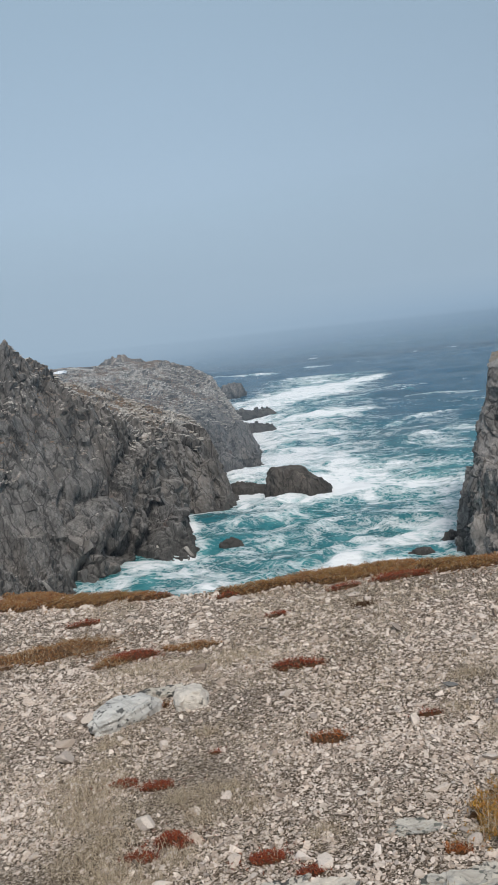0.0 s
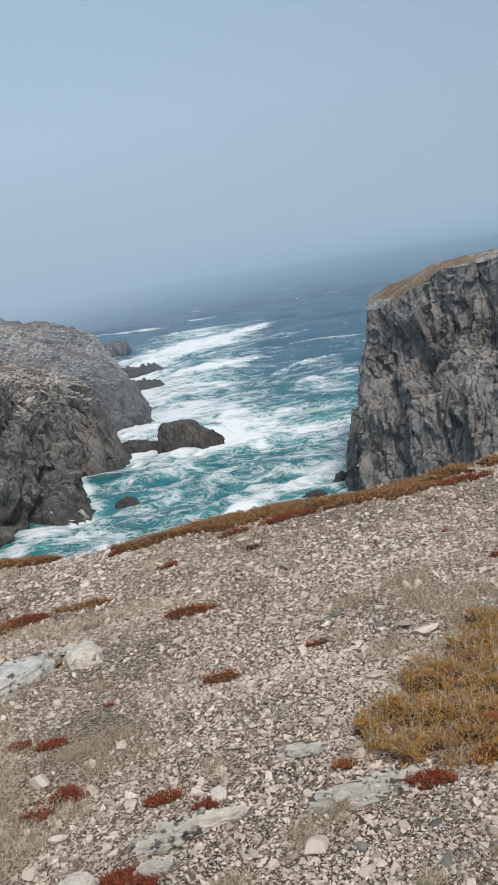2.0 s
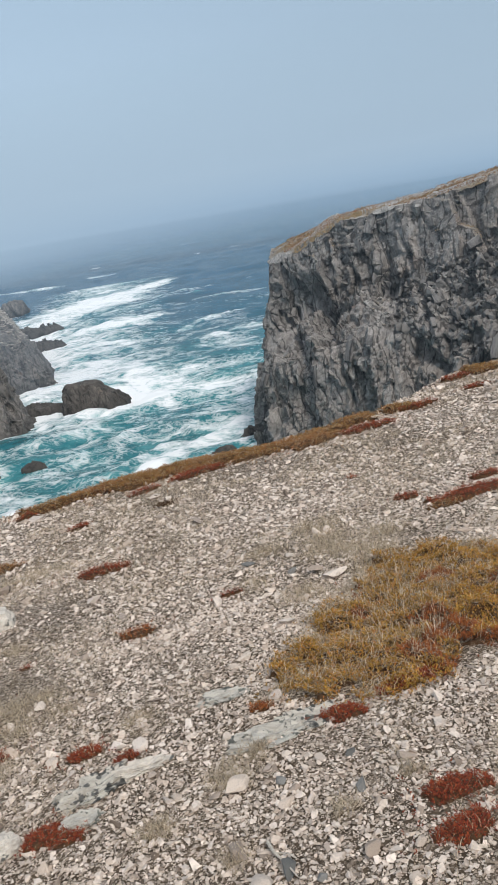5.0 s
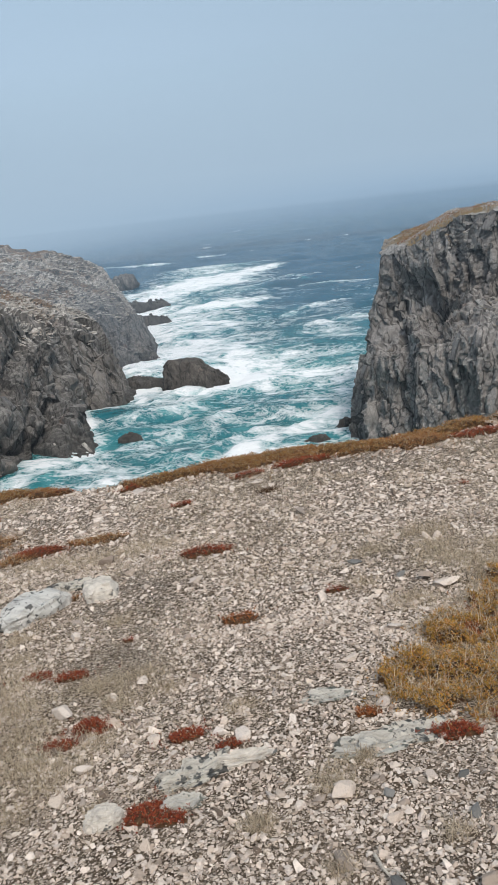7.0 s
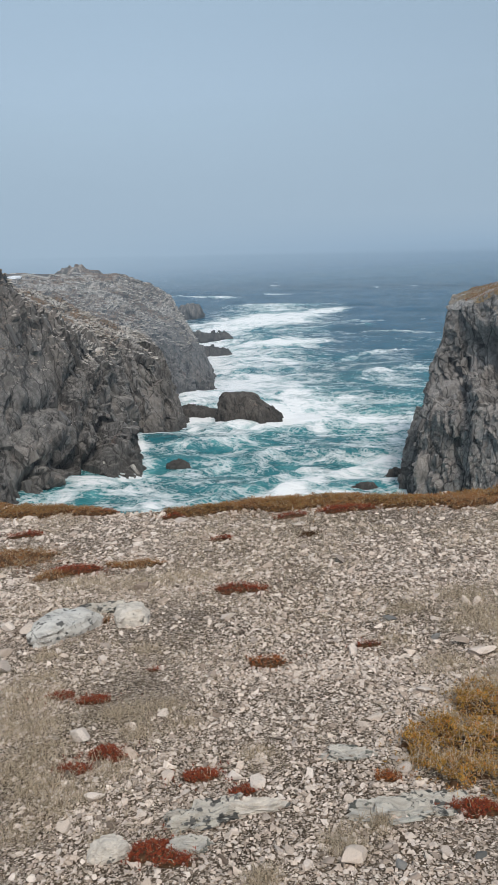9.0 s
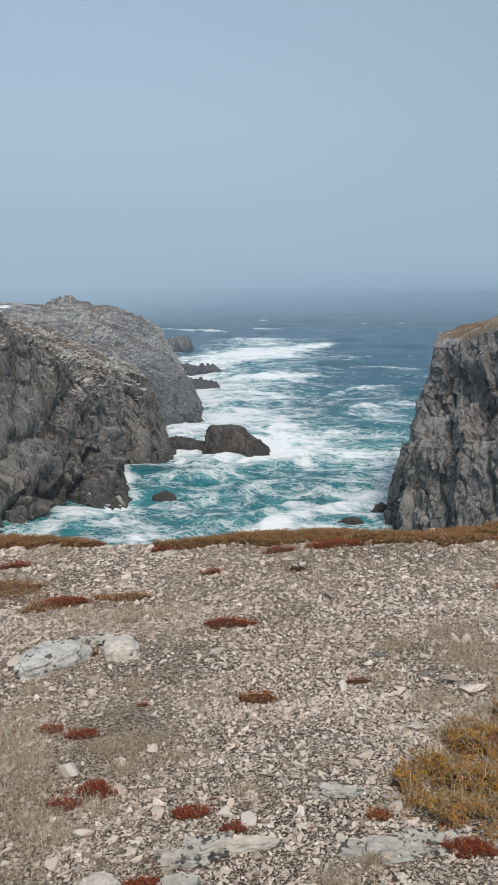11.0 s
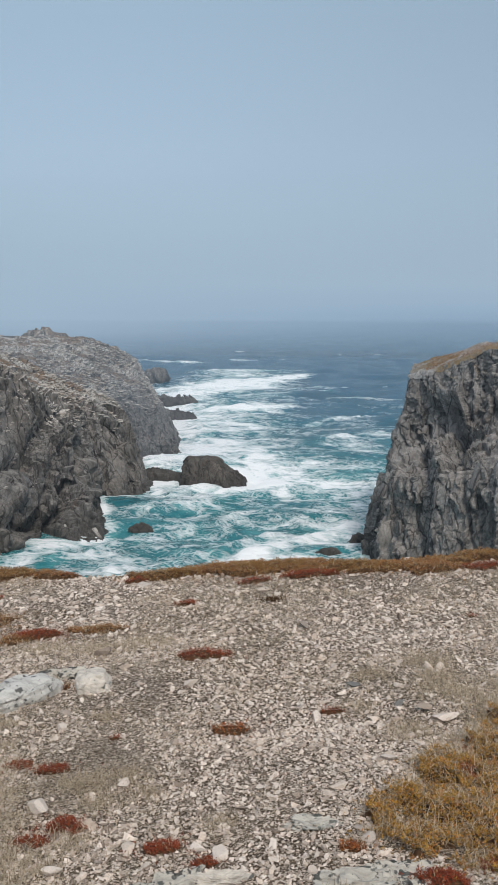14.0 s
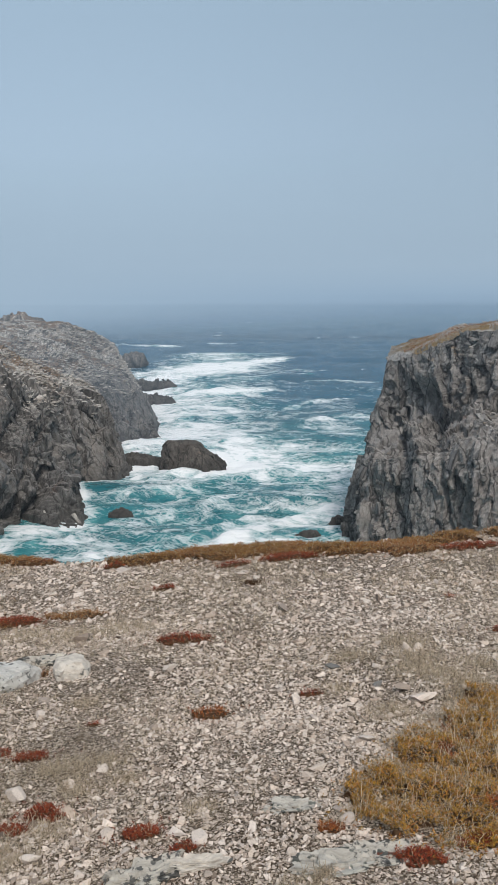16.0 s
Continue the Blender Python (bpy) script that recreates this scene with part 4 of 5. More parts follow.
TUFTS = [(-0.92, 4.04, 0.18), (-1.4, 3.7, 0.19), (-1.5, 4.03, 0.2), (-0.2, 2.83, 0.15), (-0.85, 2.57, 0.14), (0.12, 2.23, 0.14), (0.7, 3.65, 0.3),
         (1.01, 4.78, 0.4), (0.49, 3.99, 0.19), (0.62, 4.56, 0.22), (-0.8, 3.24, 0.25), (-0.54, 3.13, 0.13), (-1.31, 3.09, 0.3), (-1.06, 2.6, 0.2),
         (-1.04, 2.31, 0.18), (-0.64, 3.29, 0.17), (-0.13, 2.04, 0.12), (-0.7, 2.26, 0.066), (-0.9, 3.22, 0.14), (0.81, 3.36, 0.17)]
TUFTS_2 = [(0.60, 3.06, 0.2), (0.73, 3.30, 0.22), (0.93, 3.52, 0.25), (1.1, 3.78, 0.28), (0.5, 2.92, 0.14), (0.42, 2.7, 0.12), (0.72, 2.45, 0.12), (-1.5, 3.5, 0.3), (-1.42, 3.28, 0.3), (-1.28, 3.42, 0.26), (-1.2, 3.1, 0.3), (-1.12, 2.86, 0.28), (-1.2, 2.72, 0.26), (-1.0, 2.66, 0.24), (-0.94, 2.46, 0.22), (-0.78, 2.74, 0.2),
           (-1.3, 5.48, 0.55), (-0.95, 5.62, 0.5), (-1.75, 5.6, 0.5), (-0.75, 3.05, 0.2), (0.23, 2.28, 0.13), (1.2, 3.95, 0.3), (0.95, 4.25, 0.3),
           (1.03, 4.44, 0.32), (1.12, 4.1, 0.33), (1.35, 4.25, 0.28), (0.75, 3.69, 0.15), (0.78, 3.24, 0.16), (0.13, 2.16, 0.14),
           (0.45, 1.85, 0.09), (-0.13, 2.03, 0.1), (0.69, 1.93, 0.08), (1.65, 3.58, 0.25), (0.1, 1.81, 0.11), (0.25, 2.31, 0.064)]

# mats further along the headland
SIDE_MATS = [(-5.6, 9.0, 0.9), (-6.2, 6.0, 0.7), (6.0, 8.8, 0.8), (5.6, 5.0, 0.6), (3.4, 1.2, 0.5), (-3.2, -0.6, 0.6), (1.4, -2.5, 0.7), (-1.2, -4.0, 0.5)]
MATS = [(x, y, w, "brown") for x, y, w in SIDE_MATS] + [(x, y, w, "red") for x, y, w in RED_MATS + RED_MATS_2] + [(x, y, w, "brown") for x, y, w in BROWN_MATS]


def depth_of(y, w, kind):
    return w * (0.62 if y < 3.2 else 0.5 if kind == "red" else 0.4 + 0.9 * ((y * 37.7) % 1) if y > 7.7 else 0.55)


def in_heath(x, y):
    inside = np.zeros(np.shape(x), bool)
    for (x0, y0), (x1, y1) in zip(HEATH, HEATH[1:] + HEATH[:1]):
        cross = (np.asarray(y) > y0) != (np.asarray(y) > y1)
        inside ^= cross & (np.asarray(x) < (x1 - x0) * (np.asarray(y) - y0) / ((y1 - y0) or 1e-9) + x0)
    return inside


def on_mat(x, y, scale=0.8):
    r = in_heath(x, y)
    for mx, my, w, kind in MATS:
        r |= ((x - mx) / (w / 2)) ** 2 + ((y - my) / (depth_of(my, w, kind) / 2)) ** 2 < scale
    return r


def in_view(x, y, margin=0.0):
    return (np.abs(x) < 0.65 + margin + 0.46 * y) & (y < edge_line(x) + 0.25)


# gravel
def gravel(name, label, n, y0, y1, size, corners, seed, mat):
    r = np.random.default_rng(seed)
    n = int(1.2 * n)
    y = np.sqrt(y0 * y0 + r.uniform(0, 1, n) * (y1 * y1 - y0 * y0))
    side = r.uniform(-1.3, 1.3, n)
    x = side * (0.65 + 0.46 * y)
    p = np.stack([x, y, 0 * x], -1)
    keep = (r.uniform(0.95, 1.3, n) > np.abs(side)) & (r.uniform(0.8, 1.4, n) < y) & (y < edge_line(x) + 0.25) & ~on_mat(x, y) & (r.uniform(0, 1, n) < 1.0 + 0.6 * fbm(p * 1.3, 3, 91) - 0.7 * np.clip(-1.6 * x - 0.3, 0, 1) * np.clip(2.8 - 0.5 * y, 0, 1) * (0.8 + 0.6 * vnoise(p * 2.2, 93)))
    x, y = x[keep], y[keep]
    n = len(x)
    s = size * np.exp(r.normal(0, 0.38, n)) * (0.6 + 0.08 * y)
    places = np.stack([x, y, ground_z(x, y) + 0.06 * s], -1)
    v, f = strewn([hull(seed * 50 + k, corners, 0.40 + 0.04 * k, 1.1 + 0.1 * (k % 4), 0.35 + 0.06 * (k % 5)) for k in range(10)], places, s, r.uniform(0, 6.28, n), r.normal(0, 0.3, (n, 2)) + (0, -0.12),
                  r.integers(0, 10, n))
    return tagged(new(name, mesh_of(name, v, f, mat)), label, "gravel", kind="stuff")


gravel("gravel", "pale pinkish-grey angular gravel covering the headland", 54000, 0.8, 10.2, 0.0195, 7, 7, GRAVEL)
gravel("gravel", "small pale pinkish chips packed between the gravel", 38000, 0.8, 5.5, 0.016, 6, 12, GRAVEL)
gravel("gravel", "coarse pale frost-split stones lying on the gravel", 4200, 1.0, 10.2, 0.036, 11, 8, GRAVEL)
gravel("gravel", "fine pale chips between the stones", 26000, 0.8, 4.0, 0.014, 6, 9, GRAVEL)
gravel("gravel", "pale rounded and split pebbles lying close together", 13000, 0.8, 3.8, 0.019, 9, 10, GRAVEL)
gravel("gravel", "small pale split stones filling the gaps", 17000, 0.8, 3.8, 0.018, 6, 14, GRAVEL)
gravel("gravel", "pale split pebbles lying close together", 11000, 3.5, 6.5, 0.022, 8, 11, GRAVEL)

# thinner gravel on the rest of the headland
r = np.random.default_rng(40)
n = 24000
x, y = r.uniform(-9, 9, n), r.uniform(-7, 12, n)
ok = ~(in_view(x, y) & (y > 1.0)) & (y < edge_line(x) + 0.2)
x, y = x[ok], y[ok]
n = len(x)
s = 0.045 * np.exp(r.normal(0, 0.4, n))
v, f = strewn([hull(610 + k, 6, 0.42) for k in range(8)], np.stack([x, y, ground_z(x, y) + 0.06 * s], -1), s, r.uniform(0, 6.28, n),
              r.normal(0, 0.2, (n, 2)), r.integers(0, 8, n))
tagged(new("gravel", mesh_of("gravel", v, f, GRAVEL)), "scattered pale gravel on dark soil", "gravel", kind="stuff")

# single stones
def stone_shape(seed):
    """A worn split stone about one metre long: vertices and triangles."""
    bm = bmesh.new()
    bmesh.ops.create_icosphere(bm, subdivisions=3, radius=0.5)
    p = np.array([v.co[:] for v in bm.verts])
    f = np.array([[v.index for v in t.verts] for t in bm.faces])
    bm.free()
    r = random.Random(seed)
    for _ in range(11):
        n = Vector((r.gauss(0, 1), r.gauss(0, 1), r.gauss(0, 0.8))).normalized()
        over = np.maximum(0, p @ np.array(n) - r.uniform(0.17, 0.36))
        p = p - 0.92 * over[:, None] * np.array(n)
    p = p * (1 + 0.05 * fbm(p * 5 + seed, 3, seed)[:, None])
    return p * np.array((r.uniform(1.15, 1.5), r.uniform(0.75, 1.0), r.uniform(0.32, 0.52))), f


SHAPES = [stone_shape(700 + k) for k in range(14)]
PALE_MESHES = [mesh_of("stone", v, f, STONE) for v, f in SHAPES]
GREY_MESHES = [mesh_of("stone", v, f, GREY_STONE) for v, f in SHAPES]
rng = np.random.default_rng(17)


def lay(me, x, y, w, label, group, sink=0.16):
    ob = new("stone", me)
    ob.matrix_basis = Matrix.LocRotScale(Vector((x, y, float(ground_z(x, y)) + sink * w)),
                                         Euler((rng.normal(-0.13, 0.12), rng.normal(0, 0.12), rng.uniform(0, 6.28))), Vector((w / 1.2,) * 3))
    return tagged(ob, label, "stone", group)


for k, (x, y, w) in enumerate(STONES + STONES_2):
    lay(PALE_MESHES[k % 14], x, y, w * 0.95, "large pale frost-split stone on the gravel" if w > 0.1 else "small pale angular stone on the gravel", "loose stones")
for k, (x, y, w) in enumerate(GREY_STONES):
    lay(GREY_MESHES[k % 14], x, y, w, "flat blue-grey slate stone on the gravel", "loose stones")
k = 0
while k < 55:
    y = rng.uniform(1.2, 6.5)
    x = rng.uniform(-1, 1) * (0.5 + 0.42 * y)
    if not on_mat(x, y, 1.1):
        lay(PALE_MESHES[k % 14], x, y, rng.uniform(0.03, 0.055), "small pale angular stone on the gravel", "loose stones")
        k += 1


def boulder(name, label, x, y, size, seed, mat, sink, turn=0.0, rough=0.08):
    """A weathered rock, partly in the ground."""
    bm = bmesh.new()
    bmesh.ops.create_icosphere(bm, subdivisions=5, radius=1)
    p = np.array([v.co[:] for v in bm.verts])
    q = np.sign(p) * np.abs(p) ** 0.75
    q = q * (1 + 0.10 * slabs(p * 1.4 + seed, seed)[:, None] + rough * fbm(p * (2.2 if rough < 0.1 else 3.4) + seed, 5, seed, 0.6)[:, None])
    c, s = math.cos(turn), math.sin(turn)
    q = q * np.array(size) / 2
    q = np.stack([q[:, 0] * c - q[:, 1] * s, q[:, 0] * s + q[:, 1] * c, q[:, 2]], -1)
    for v, co in zip(bm.verts, q):
        v.co = co
    me = bpy.data.meshes.new(name)
    bm.to_mesh(me)
    bm.free()
    me.materials.append(mat)
    ob = tagged(new(name, me), label, "rock")
    ob.location = (x, y, float(ground_z(x, y)) + sink)
    return ob


def lichen_rock(name, base, dark, spots, green, fine=22, bold=0.0):
    m, nt, b = material(name, 0.9, 0.2)
    p = coords(nt)
    col = ramp(nt, noise_tex(nt, coords(nt, (1, 2.2, 1), (0, 0, 20)), 9, 8, 0.7, 0.8), [(0.3, tuple(0.5 * c for c in base)), (0.55, base), (0.8, tuple(min(1, 1.15 * c) for c in base))])
    col = mixed(nt, ramp(nt, noise_tex(nt, p, 4, 4, 0.6), [(0.50, 0.0), (0.64, green)]), col, (0.31, 0.315, 0.27))
    col = mixed(nt, ramp(nt, noise_tex(nt, p, fine, 6, 0.65, 0.4), [(spots, 0.0), (spots + 0.03, 0.9)]), col, dark)
    # large crusts
    col = mixed(nt, ramp(nt, noise_tex(nt, p, 15, 3, 0.55, 0.2), [(0.635 - 0.1 * bold, 0.0), (0.655 - 0.1 * bold, 0.9)]), col, tuple(0.55 * c for c in dark))
    nt.links.new(col, b.inputs["Base Color"])
    bumped(nt, b, noise_tex(nt, p, 30, 8, 0.75), 0.6, 0.015)
    return m


WHITE_LICHEN = lichen_rock("white_lichened_rock", (0.56, 0.54, 0.505), (0.13, 0.13, 0.125), 0.60, 0.2, 22, 0.2)
GREEN_LICHEN = lichen_rock("green_lichened_rock", (0.50, 0.465, 0.41), (0.13, 0.135, 0.12), 0.57, 0.4, 30, 0.2)
BANDED = lichen_rock("banded_lichened_rock", (0.52, 0.475, 0.41), (0.08, 0.08, 0.078), 0.53, 0.3, 34, 0.6)
PALE_ROCK = lichen_rock("pale_rock", (0.62, 0.56, 0.49), (0.2, 0.2, 0.19), 0.68, 0.08)
boulder("boulder", "long whitish boulder spotted with dark lichen", -1.515, 4.45, (0.52, 0.25, 0.22), 3, WHITE_LICHEN, 0.02, 0.95, 0.06)
boulder("boulder", "pale boulder with a lichened back half sunk in the gravel", -1.11, 4.58, (0.21, 0.25, 0.19), 5, PALE_ROCK, 0.02, 0.2, 0.06)
boulder("bedrock_slab", "low grey rock crusted with dark lichen", -1.33, 4.84, (0.34, 0.14, 0.09), 17, BANDED, 0.0, 0.2, 0.25)
boulder("bedrock_slab", "bedrock rib banded with white and black lichen", -0.35, 2.38, (0.29, 0.13, 0.09), 7, BANDED, -0.005, 0.45, 0.3)
boulder("bedrock_slab", "pale split slab with grey lichen", -0.17, 2.42, (0.22, 0.06, 0.06), 19, PALE_ROCK, 0.0, 0.1, 0.3)
boulder("boulder", "pale lichened stone beside a red heath mat", -0.655, 2.19, (0.13, 0.09, 0.10), 21, PALE_ROCK, 0.008, 0.3, 0.1)
boulder("bedrock_slab", "greenish lichened bedrock knob in the gravel", -0.385, 2.21, (0.15, 0.08, 0.06), 13, GREEN_LICHEN, -0.005, 0.0, 0.25)
boulder("bedrock_slab", "grey lichened bedrock slab beside the heath", 0.335, 2.38, (0.36, 0.13, 0.09), 9, GREEN_LICHEN, -0.024, 0.2, 0.3)
boulder("bedrock_slab", "whitish lichened bedrock under the edge of the heath", 0.46, 2.41, (0.24, 0.14, 0.10), 23, BANDED, -0.03, 0.2, 0.3)
boulder("bedrock_slab", "dark green lichened bedrock showing through the gravel", 0.18, 2.76, (0.20, 0.10, 0.06), 11, GREEN_LICHEN, -0.014, 0.0, 0.35)

# ---- plants ----
def sprigs(places, normals_up, size, r, leaves=6):
    """Tiny shoots of needle leaves: vertices and triangles; each shoot is one island."""
    n = len(places)
    vs, fs = [], []
    base = 0
    lean = r.normal(0, 0.35, (n, 2))
    for k in range(leaves):
        t = (k + 0.5) / leaves
        a = r.uniform(0, 6.28, n) + k * 2.4
        L = size * r.uniform(0.45, 0.8, n)
        root = places + np.stack([lean[:, 0] * t * size, lean[:, 1] * t * size, np.full(n, t * size)], -1)
        d = np.stack([np.cos(a), np.sin(a), r.uniform(0.2, 0.9, n)], -1)
        d /= np.linalg.norm(d, axis=1, keepdims=True)
        side = np.stack([-np.sin(a), np.cos(a), 0 * a], -1) * (L * 0.17)[:, None]
        tip = root + d * L[:, None]
        mid = root + d * (0.5 * L)[:, None]
        vs.append(np.stack([root, mid + side, tip, mid - side], 1))
    v = np.stack(vs, 1).reshape(-1, 3)
    q = np.arange(n * leaves)[:, None] * 4
    f = np.concatenate([q + np.array([[0, 1, 2]]), q + np.array([[0, 2, 3]])])
    return v, f


def blades(roots, length, r, spread=0.5, width=0.0016):
    """Bent dry grass blades: vertices and triangles."""
    n = len(roots)
    a = r.uniform(0, 6.28, n)
    L = length * r.uniform(0.5, 1.15, n)
    tilt = np.clip(np.abs(r.normal(0.3, spread, n)) + 0.1, 0, 1.5)
    curl = r.normal(0, 0.9, n)
    side = np.stack([-np.sin(a), np.cos(a), 0 * a], -1) * width * (0.7 + 0.12 * roots[:, 1:2])
    rings = []
    for t, w in ((0, 1.0), (0.45, 0.9), (0.8, 0.6)):
        out = np.stack([np.cos(a + curl * t), np.sin(a + curl * t), 0 * a], -1)
        c = roots + out * (L * t * (0.35 + 0.9 * t) * np.sin(tilt))[:, None] + np.array((0, 0, 1)) * (L * t * (1 - 0.45 * t * np.sin(tilt)) * np.maximum(np.cos(tilt), 0.12))[:, None]
        rings += [c + side * w, c - side * w]
    out = np.stack([np.cos(a + curl * 1.2), np.sin(a + curl * 1.2), 0 * a], -1)
    tip = roots + out * (L * 1.25 * np.sin(tilt))[:, None] + np.array((0, 0, 1)) * (L * 0.5 * np.maximum(np.cos(tilt), 0.1))[:, None]
    v = np.stack(rings + [tip], 1).reshape(-1, 3)
    q = np.arange(n)[:, None] * 7
    f = np.concatenate([q + np.array([t]) for t in ((0, 1, 3), (0, 3, 2), (2, 3, 5), (2, 5, 4), (4, 5, 6))])
    return v, f


PEAT, _nt, _b = material("dark_litter", 0.95, 0.1)
_nt.links.new(ramp(_nt, noise_tex(_nt, coords(_nt), 45, 5, 0.7), [(0.3, (0.045, 0.022, 0.014)), (0.7, (0.13, 0.075, 0.04))]), _b.inputs["Base Color"])
bumped(_nt, _b, noise_tex(_nt, coords(_nt), 90, 4, 0.7), 0.8, 0.01)


def cushion(x, y, a, b, high, seed, inside=None):
    """The low mound that a mat grows on; returns the mesh and its height function."""
    def top(px, py):
        p = np.stack([px, py, np.full(np.shape(px), seed * 1.7)], -1)
        r2 = ((px - x) / a) ** 2 + ((py - y) / b) ** 2
        edge = r2 * (1 + 0.7 * vnoise(p * 9, seed)) + 0.55 * vnoise(p * (1.6 / max(a, 0.08)), seed + 4) + 0.45 * vnoise(p * 24, seed + 1)
        return high * np.sqrt(np.clip(1 - edge, 0, 1)) * (0.8 + 0.35 * vnoise(p * 14, seed + 2)), edge < 0.97
    n = 26
    gx, gy = np.meshgrid(x + a * 1.3 * np.linspace(-1, 1, n), y + b * 1.3 * np.linspace(-1, 1, n), indexing="ij")
    h, _ = top(gx, gy)
    p = np.stack([gx, gy, ground_z(gx, gy) - 0.004 + np.where(h > 0, h, -0.03)], -1)
    return mesh_of("heath_mat", p.reshape(-1, 3), grid_faces(n, n), PEAT, True), top


def mat_of(x, y, w, kind, seed):
    r = np.random.default_rng(seed)
    a, b = w / 2, depth_of(y, w, kind) / 2
    rim = y > edge_line(x) - 0.75
    high = min(0.035, 0.12 * w) + (0.03 if rim and kind == "brown" else 0.02 if rim else 0)
    me, top = cushion(x, y, a, b, high, seed)
    ob = new("heath_mat", me)
    n = int(4 * a * b * 1.3 * (19000 if y < 3.5 else 5500 if y < 6.5 else 3000))
    px, py = x + a * 1.2 * r.uniform(-1, 1, n), y + b * 1.2 * r.uniform(-1, 1, n)
    h, ok = top(px, py)
    px, py, h = px[ok], py[ok], h[ok]
    base = np.stack([px, py, ground_z(px, py) + h - 0.006], -1)
    # stray shoots round the mat
    k = max(6, n // 9)
    sx, sy = x + a * r.normal(0, 0.85, k), y + b * r.normal(0, 0.85, k)
    base = np.concatenate([base, np.stack([sx, sy, ground_z(sx, sy) + 0.004], -1)])
    mat = RED if kind == "red" else EMBER if y < 4.2 else (BRINK, RUST, BRINK)[seed % 3] if rim else RUST
    v, f = sprigs(base, None, 0.012 + 0.0015 * y + (0.007 if y > 6.5 else 0), r, 5)
    child = tagged(new("foliage", mesh_of("foliage", v, f, mat)), kind="stuff")
    child.parent = ob
    if kind == "brown" or w > 0.15:
        pick = r.uniform(0, 1, len(base)) < (0.3 if kind == "brown" else 0.035)
        v, f = blades(base[pick], 0.06, r, 1.15, 0.0012)
        tagged(new("dry_grass", mesh_of("dry_grass", v, f, STRAW)), "withered straw-coloured blades", kind="stuff").parent = ob
    label = ("low crimson-red heath mat creeping over the gravel" if kind == "red" else
             "rusty brown heath turf along the cliff edge" if rim else "rust and tan heath mat with dry grass")
    return tagged(ob, label, "plant", "heath mats")


for k, (x, y, w, kind) in enumerate(MATS):
    mat_of(x, y, w, kind, 900 + k)

# the large olive-gold heath patch
r = np.random.default_rng(55)
n = 36000
px, py = r.uniform(0.25, 1.95, n), r.uniform(2.3, 3.95, n)
jit = np.stack([px, py, 0 * px], -1)
ok = in_heath(px + 0.10 * fbm(jit * 7, 4, 3), py + 0.10 * fbm(jit * 7, 4, 4))
px, py, jit = px[ok], py[ok], jit[ok]
hill = 0.03 + 0.025 * vnoise(jit * 6, 5) + 0.032 * vnoise(jit * 17, 6) + r.normal(0, 0.006, len(px))
gx, gy = np.meshgrid(np.linspace(0.25, 2.0, 90), np.linspace(2.25, 4.0, 80), indexing="ij")
gj = np.stack([gx, gy, 0 * gx], -1)
inside = in_heath(gx + 0.10 * fbm(gj * 7, 4, 3), gy + 0.10 * fbm(gj * 7, 4, 4))
gz = ground_z(gx, gy) + np.where(inside, 0.002 + 0.025 * vnoise(gj * 6, 5) + 0.032 * vnoise(gj * 17, 6), -0.03)
heath = tagged(new("heath_patch", mesh_of("heath_patch", np.stack([gx, gy, gz], -1).reshape(-1, 3), grid_faces(*gx.shape), PEAT, True)),
               "large olive and gold heath patch threaded with dry grass", "plant")
base = np.stack([px, py, ground_z(px, py) + hill - 0.008], -1)
# shoots straying out over the gravel
pick = r.integers(0, len(px), 5000)
sx, sy = px[pick] + r.normal(0, 0.06, 5000), py[pick] + r.normal(0, 0.06, 5000)
out = ~in_heath(sx, sy)
sx, sy = sx[out], sy[out]
base = np.concatenate([base, np.stack([sx, sy, ground_z(sx, sy) + 0.006], -1)])
jit = np.concatenate([jit, np.stack([sx, sy, 0 * sx], -1)])
redness = vnoise(jit * 4.5, 8) + 0.5 * vnoise(jit * 13, 9) > 0.62
for name, mat, on in (("foliage", OLIVE, ~redness), ("red_foliage", EMBER, redness)):
    v, f = sprigs(base[on], None, 0.019, r, 5)
    tagged(new(name, mesh_of(name, v, f, mat)), kind="stuff").parent = heath
thin = r.uniform(0, 1, len(base)) < 0.08 + 0.26 * (vnoise(jit * 3, 12) > 0.1)
v, f = blades(base[thin] + (0, 0, 0.008), 0.09, r, 1.3, 0.0009)
tagged(new("dry_grass", mesh_of("dry_grass", v, f, STRAW)), "pale withered grass blades", kind="stuff").parent = heath

for k, (x, y, w) in enumerate(TUFTS + TUFTS_2):
    r = np.random.default_rng(1200 + k)
    n = int(120 + 3200 * min(w, 0.35) ** 2 + 500 * w)
    d = np.stack([r.normal(0, 0.27 * w, n), r.normal(0, 0.24 * w, n)], -1) + 0.05 * w * r.normal(0, 1, (9, 2))[r.integers(0, 9, n)]
    bx, by = x + d[:, 0], y + d[:, 1]
    v, f = blades(np.stack([bx, by, ground_z(bx, by)], -1), 0.045 + 0.09 * min(w, 0.25), r, 1.15, 0.0009)
    tagged(new("grass_tuft", mesh_of("grass_tuft", v, f, STRAW)),
           "wide pale patch of withered grass on the gravel" if w > 0.24 else "small pale tuft of withered grass on the gravel", "grass", "grass tufts", "stuff")

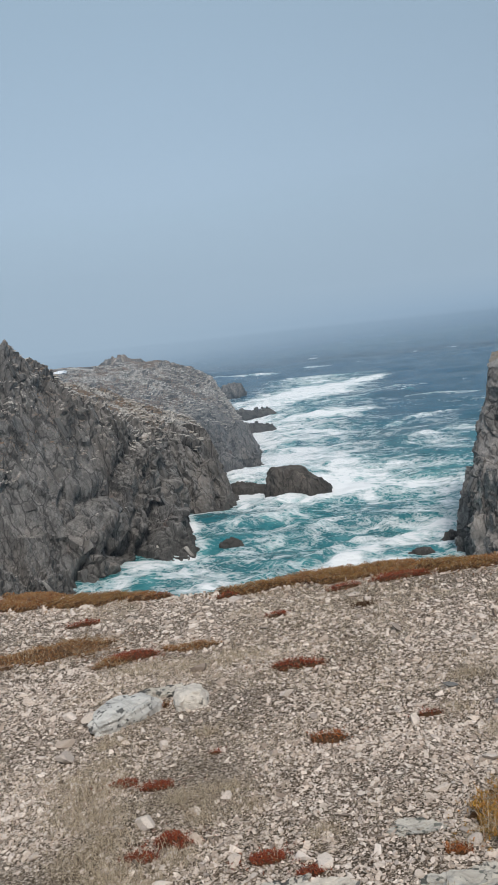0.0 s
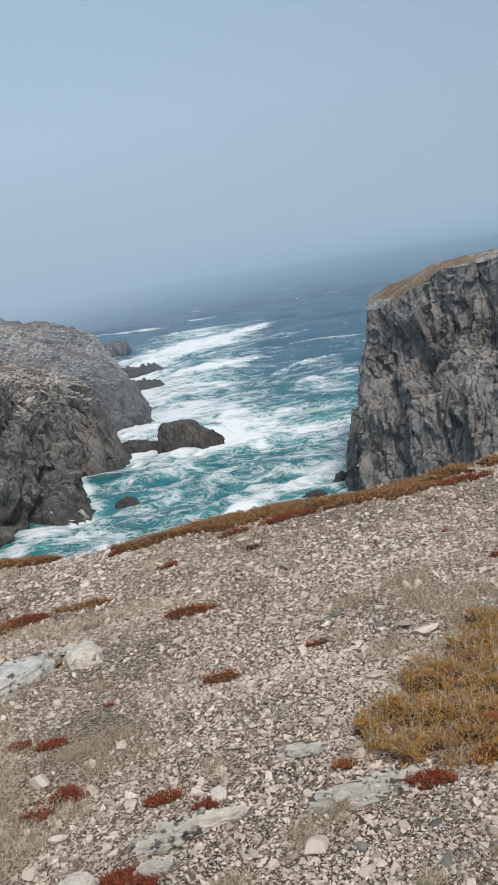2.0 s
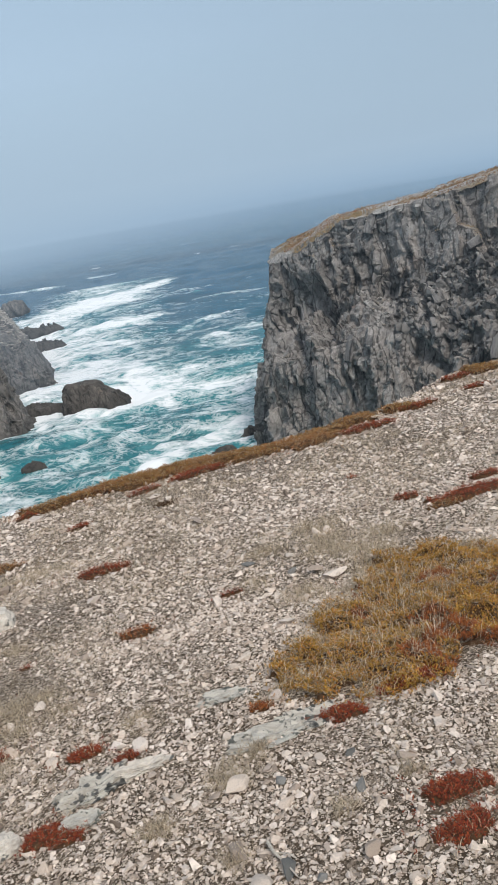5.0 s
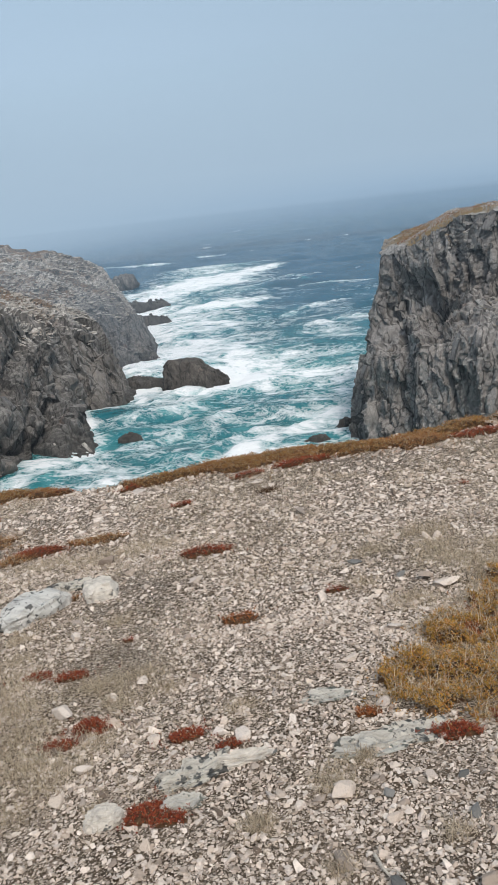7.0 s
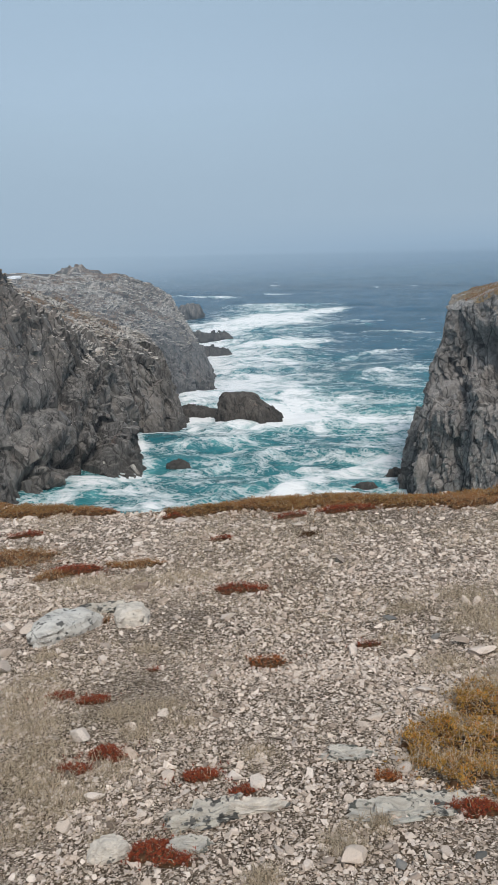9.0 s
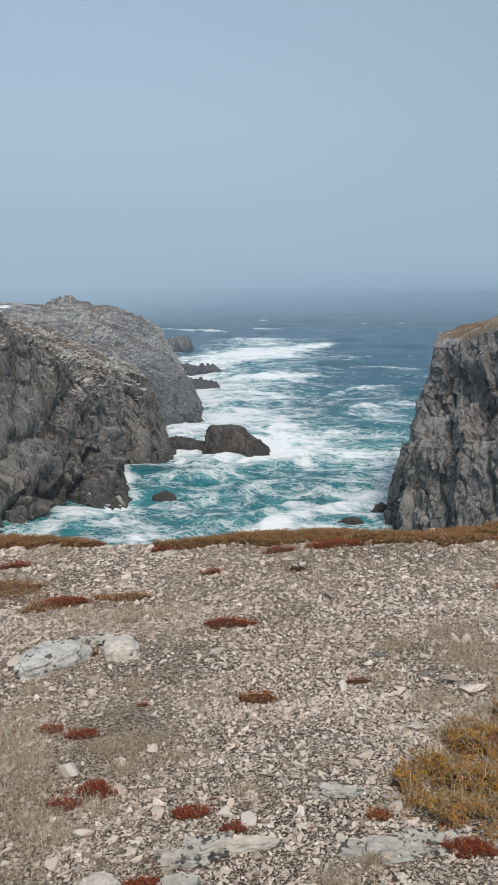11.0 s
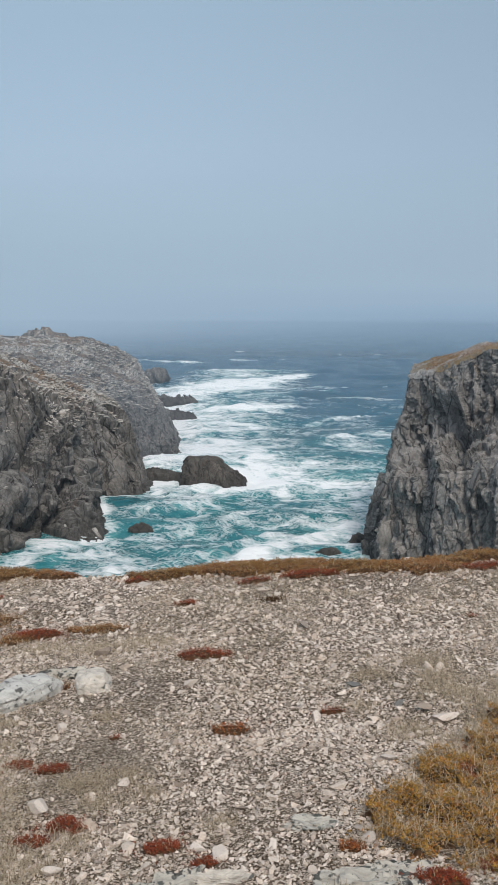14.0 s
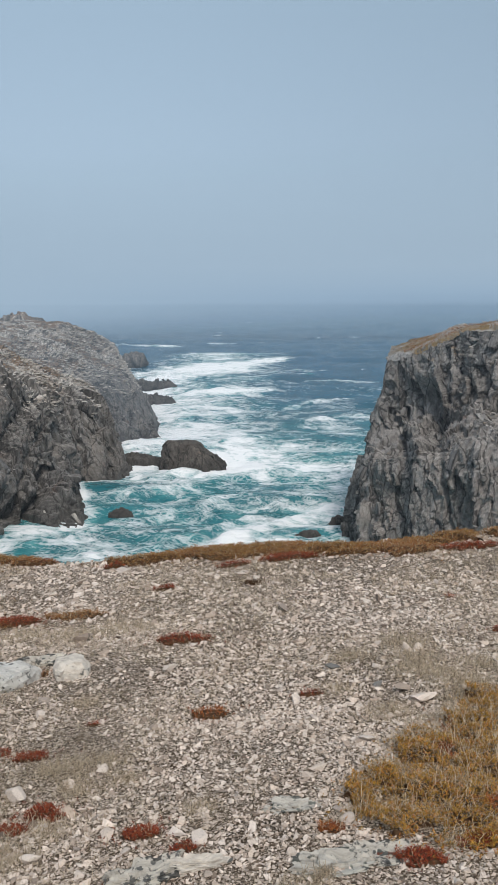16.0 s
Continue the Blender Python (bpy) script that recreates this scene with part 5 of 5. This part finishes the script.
# thin withered grass between the stones
r = np.random.default_rng(77)
n = 110000
y = np.sqrt(1 + 99 * r.uniform(0, 1, n))
x = r.uniform(-1, 1, n) * (0.65 + 0.46 * y)
p = np.stack([x, y, 0 * x], -1)
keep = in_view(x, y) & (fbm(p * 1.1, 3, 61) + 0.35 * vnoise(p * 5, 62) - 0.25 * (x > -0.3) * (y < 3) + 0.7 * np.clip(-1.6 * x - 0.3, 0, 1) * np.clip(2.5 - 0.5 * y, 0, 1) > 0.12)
x, y = x[keep], y[keep]
v, f = blades(np.stack([x, y, ground_z(x, y) + 0.005], -1), 0.04, r, 1.0, 0.0010)
tagged(new("withered_grass", mesh_of("withered_grass", v, f, STRAW)), "thin withered grass between the stones", "grass", kind="stuff")

# dead twiggy shrub near the brink
r = np.random.default_rng(88)
n = 260
bx, by = 0.03 + r.normal(0, 0.05, n), 6.74 + r.normal(0, 0.04, n)
v, f = blades(np.stack([bx, by, ground_z(bx, by)], -1), 0.07, r, 1.0, 0.002)
tagged(new("dead_shrub", mesh_of("dead_shrub", v, f, PEAT)), "small dark dead shrub on the gravel", "shrub")

# bleached driftwood twig
bm = bmesh.new()
for path, r0 in ((((0.20, 1.82), (0.212, 1.76), (0.238, 1.70), (0.258, 1.63)), 0.006), (((0.212, 1.76), (0.25, 1.735), (0.268, 1.71)), 0.004)):
    rings = []
    for k, (x, y) in enumerate(path):
        w = r0 * (1 - 0.2 * k)
        c = Vector((x, y, float(ground_z(x, y)) + 0.016 + 0.006 * (k % 2)))
        rings.append([bm.verts.new(c + Vector((0.93 * w * math.cos(a), 0.35 * w * math.cos(a), w * math.sin(a)))) for a in np.radians(np.arange(0, 360, 60))])
    for a, b in zip(rings[:-1], rings[1:]):
        for k in range(6):
            bm.faces.new((a[k], a[(k + 1) % 6], b[(k + 1) % 6], b[k]))
    bm.faces.new(rings[0])
    bm.faces.new(rings[-1][::-1])
bmesh.ops.recalc_face_normals(bm, faces=bm.faces)
me = bpy.data.meshes.new("dead_twig")
bm.to_mesh(me)
bm.free()
WOOD, _nt, _b = material("bleached_wood", 0.85, 0.2)
_nt.links.new(ramp(_nt, noise_tex(_nt, coords(_nt, (1, 6, 1), (0, 0, 35)), 60, 5, 0.6), [(0.3, (0.30, 0.25, 0.20)), (0.7, (0.62, 0.56, 0.49))]), _b.inputs["Base Color"])
me.materials.append(WOOD)
tagged(new("dead_twig", me), "short bleached forked twig lying on the gravel", "twig")

# turf on top of the far cliff point
r = np.random.default_rng(99)
nv = right.shape[1]
n = 9000
ii, jj = r.integers(int(0.2 * nu), nu, n), r.integers(nv - 24, nv - 1, n)
q = right[ii, jj] + r.uniform(-0.15, 0.15, (n, 3)) * (1, 1, 0)
q = q[(vnoise(q * (0.22, 0.22, 0), 14) + 0.4 * vnoise(q * 0.9, 15) > -0.25)]
v, f = sprigs(q - (0, 0, 0.05), None, 0.2, r, 5)
tagged(new("cliff_top_turf", mesh_of("cliff_top_turf", v, f, RUST)), "golden brown turf along the top of the cliff", "turf", kind="stuff")
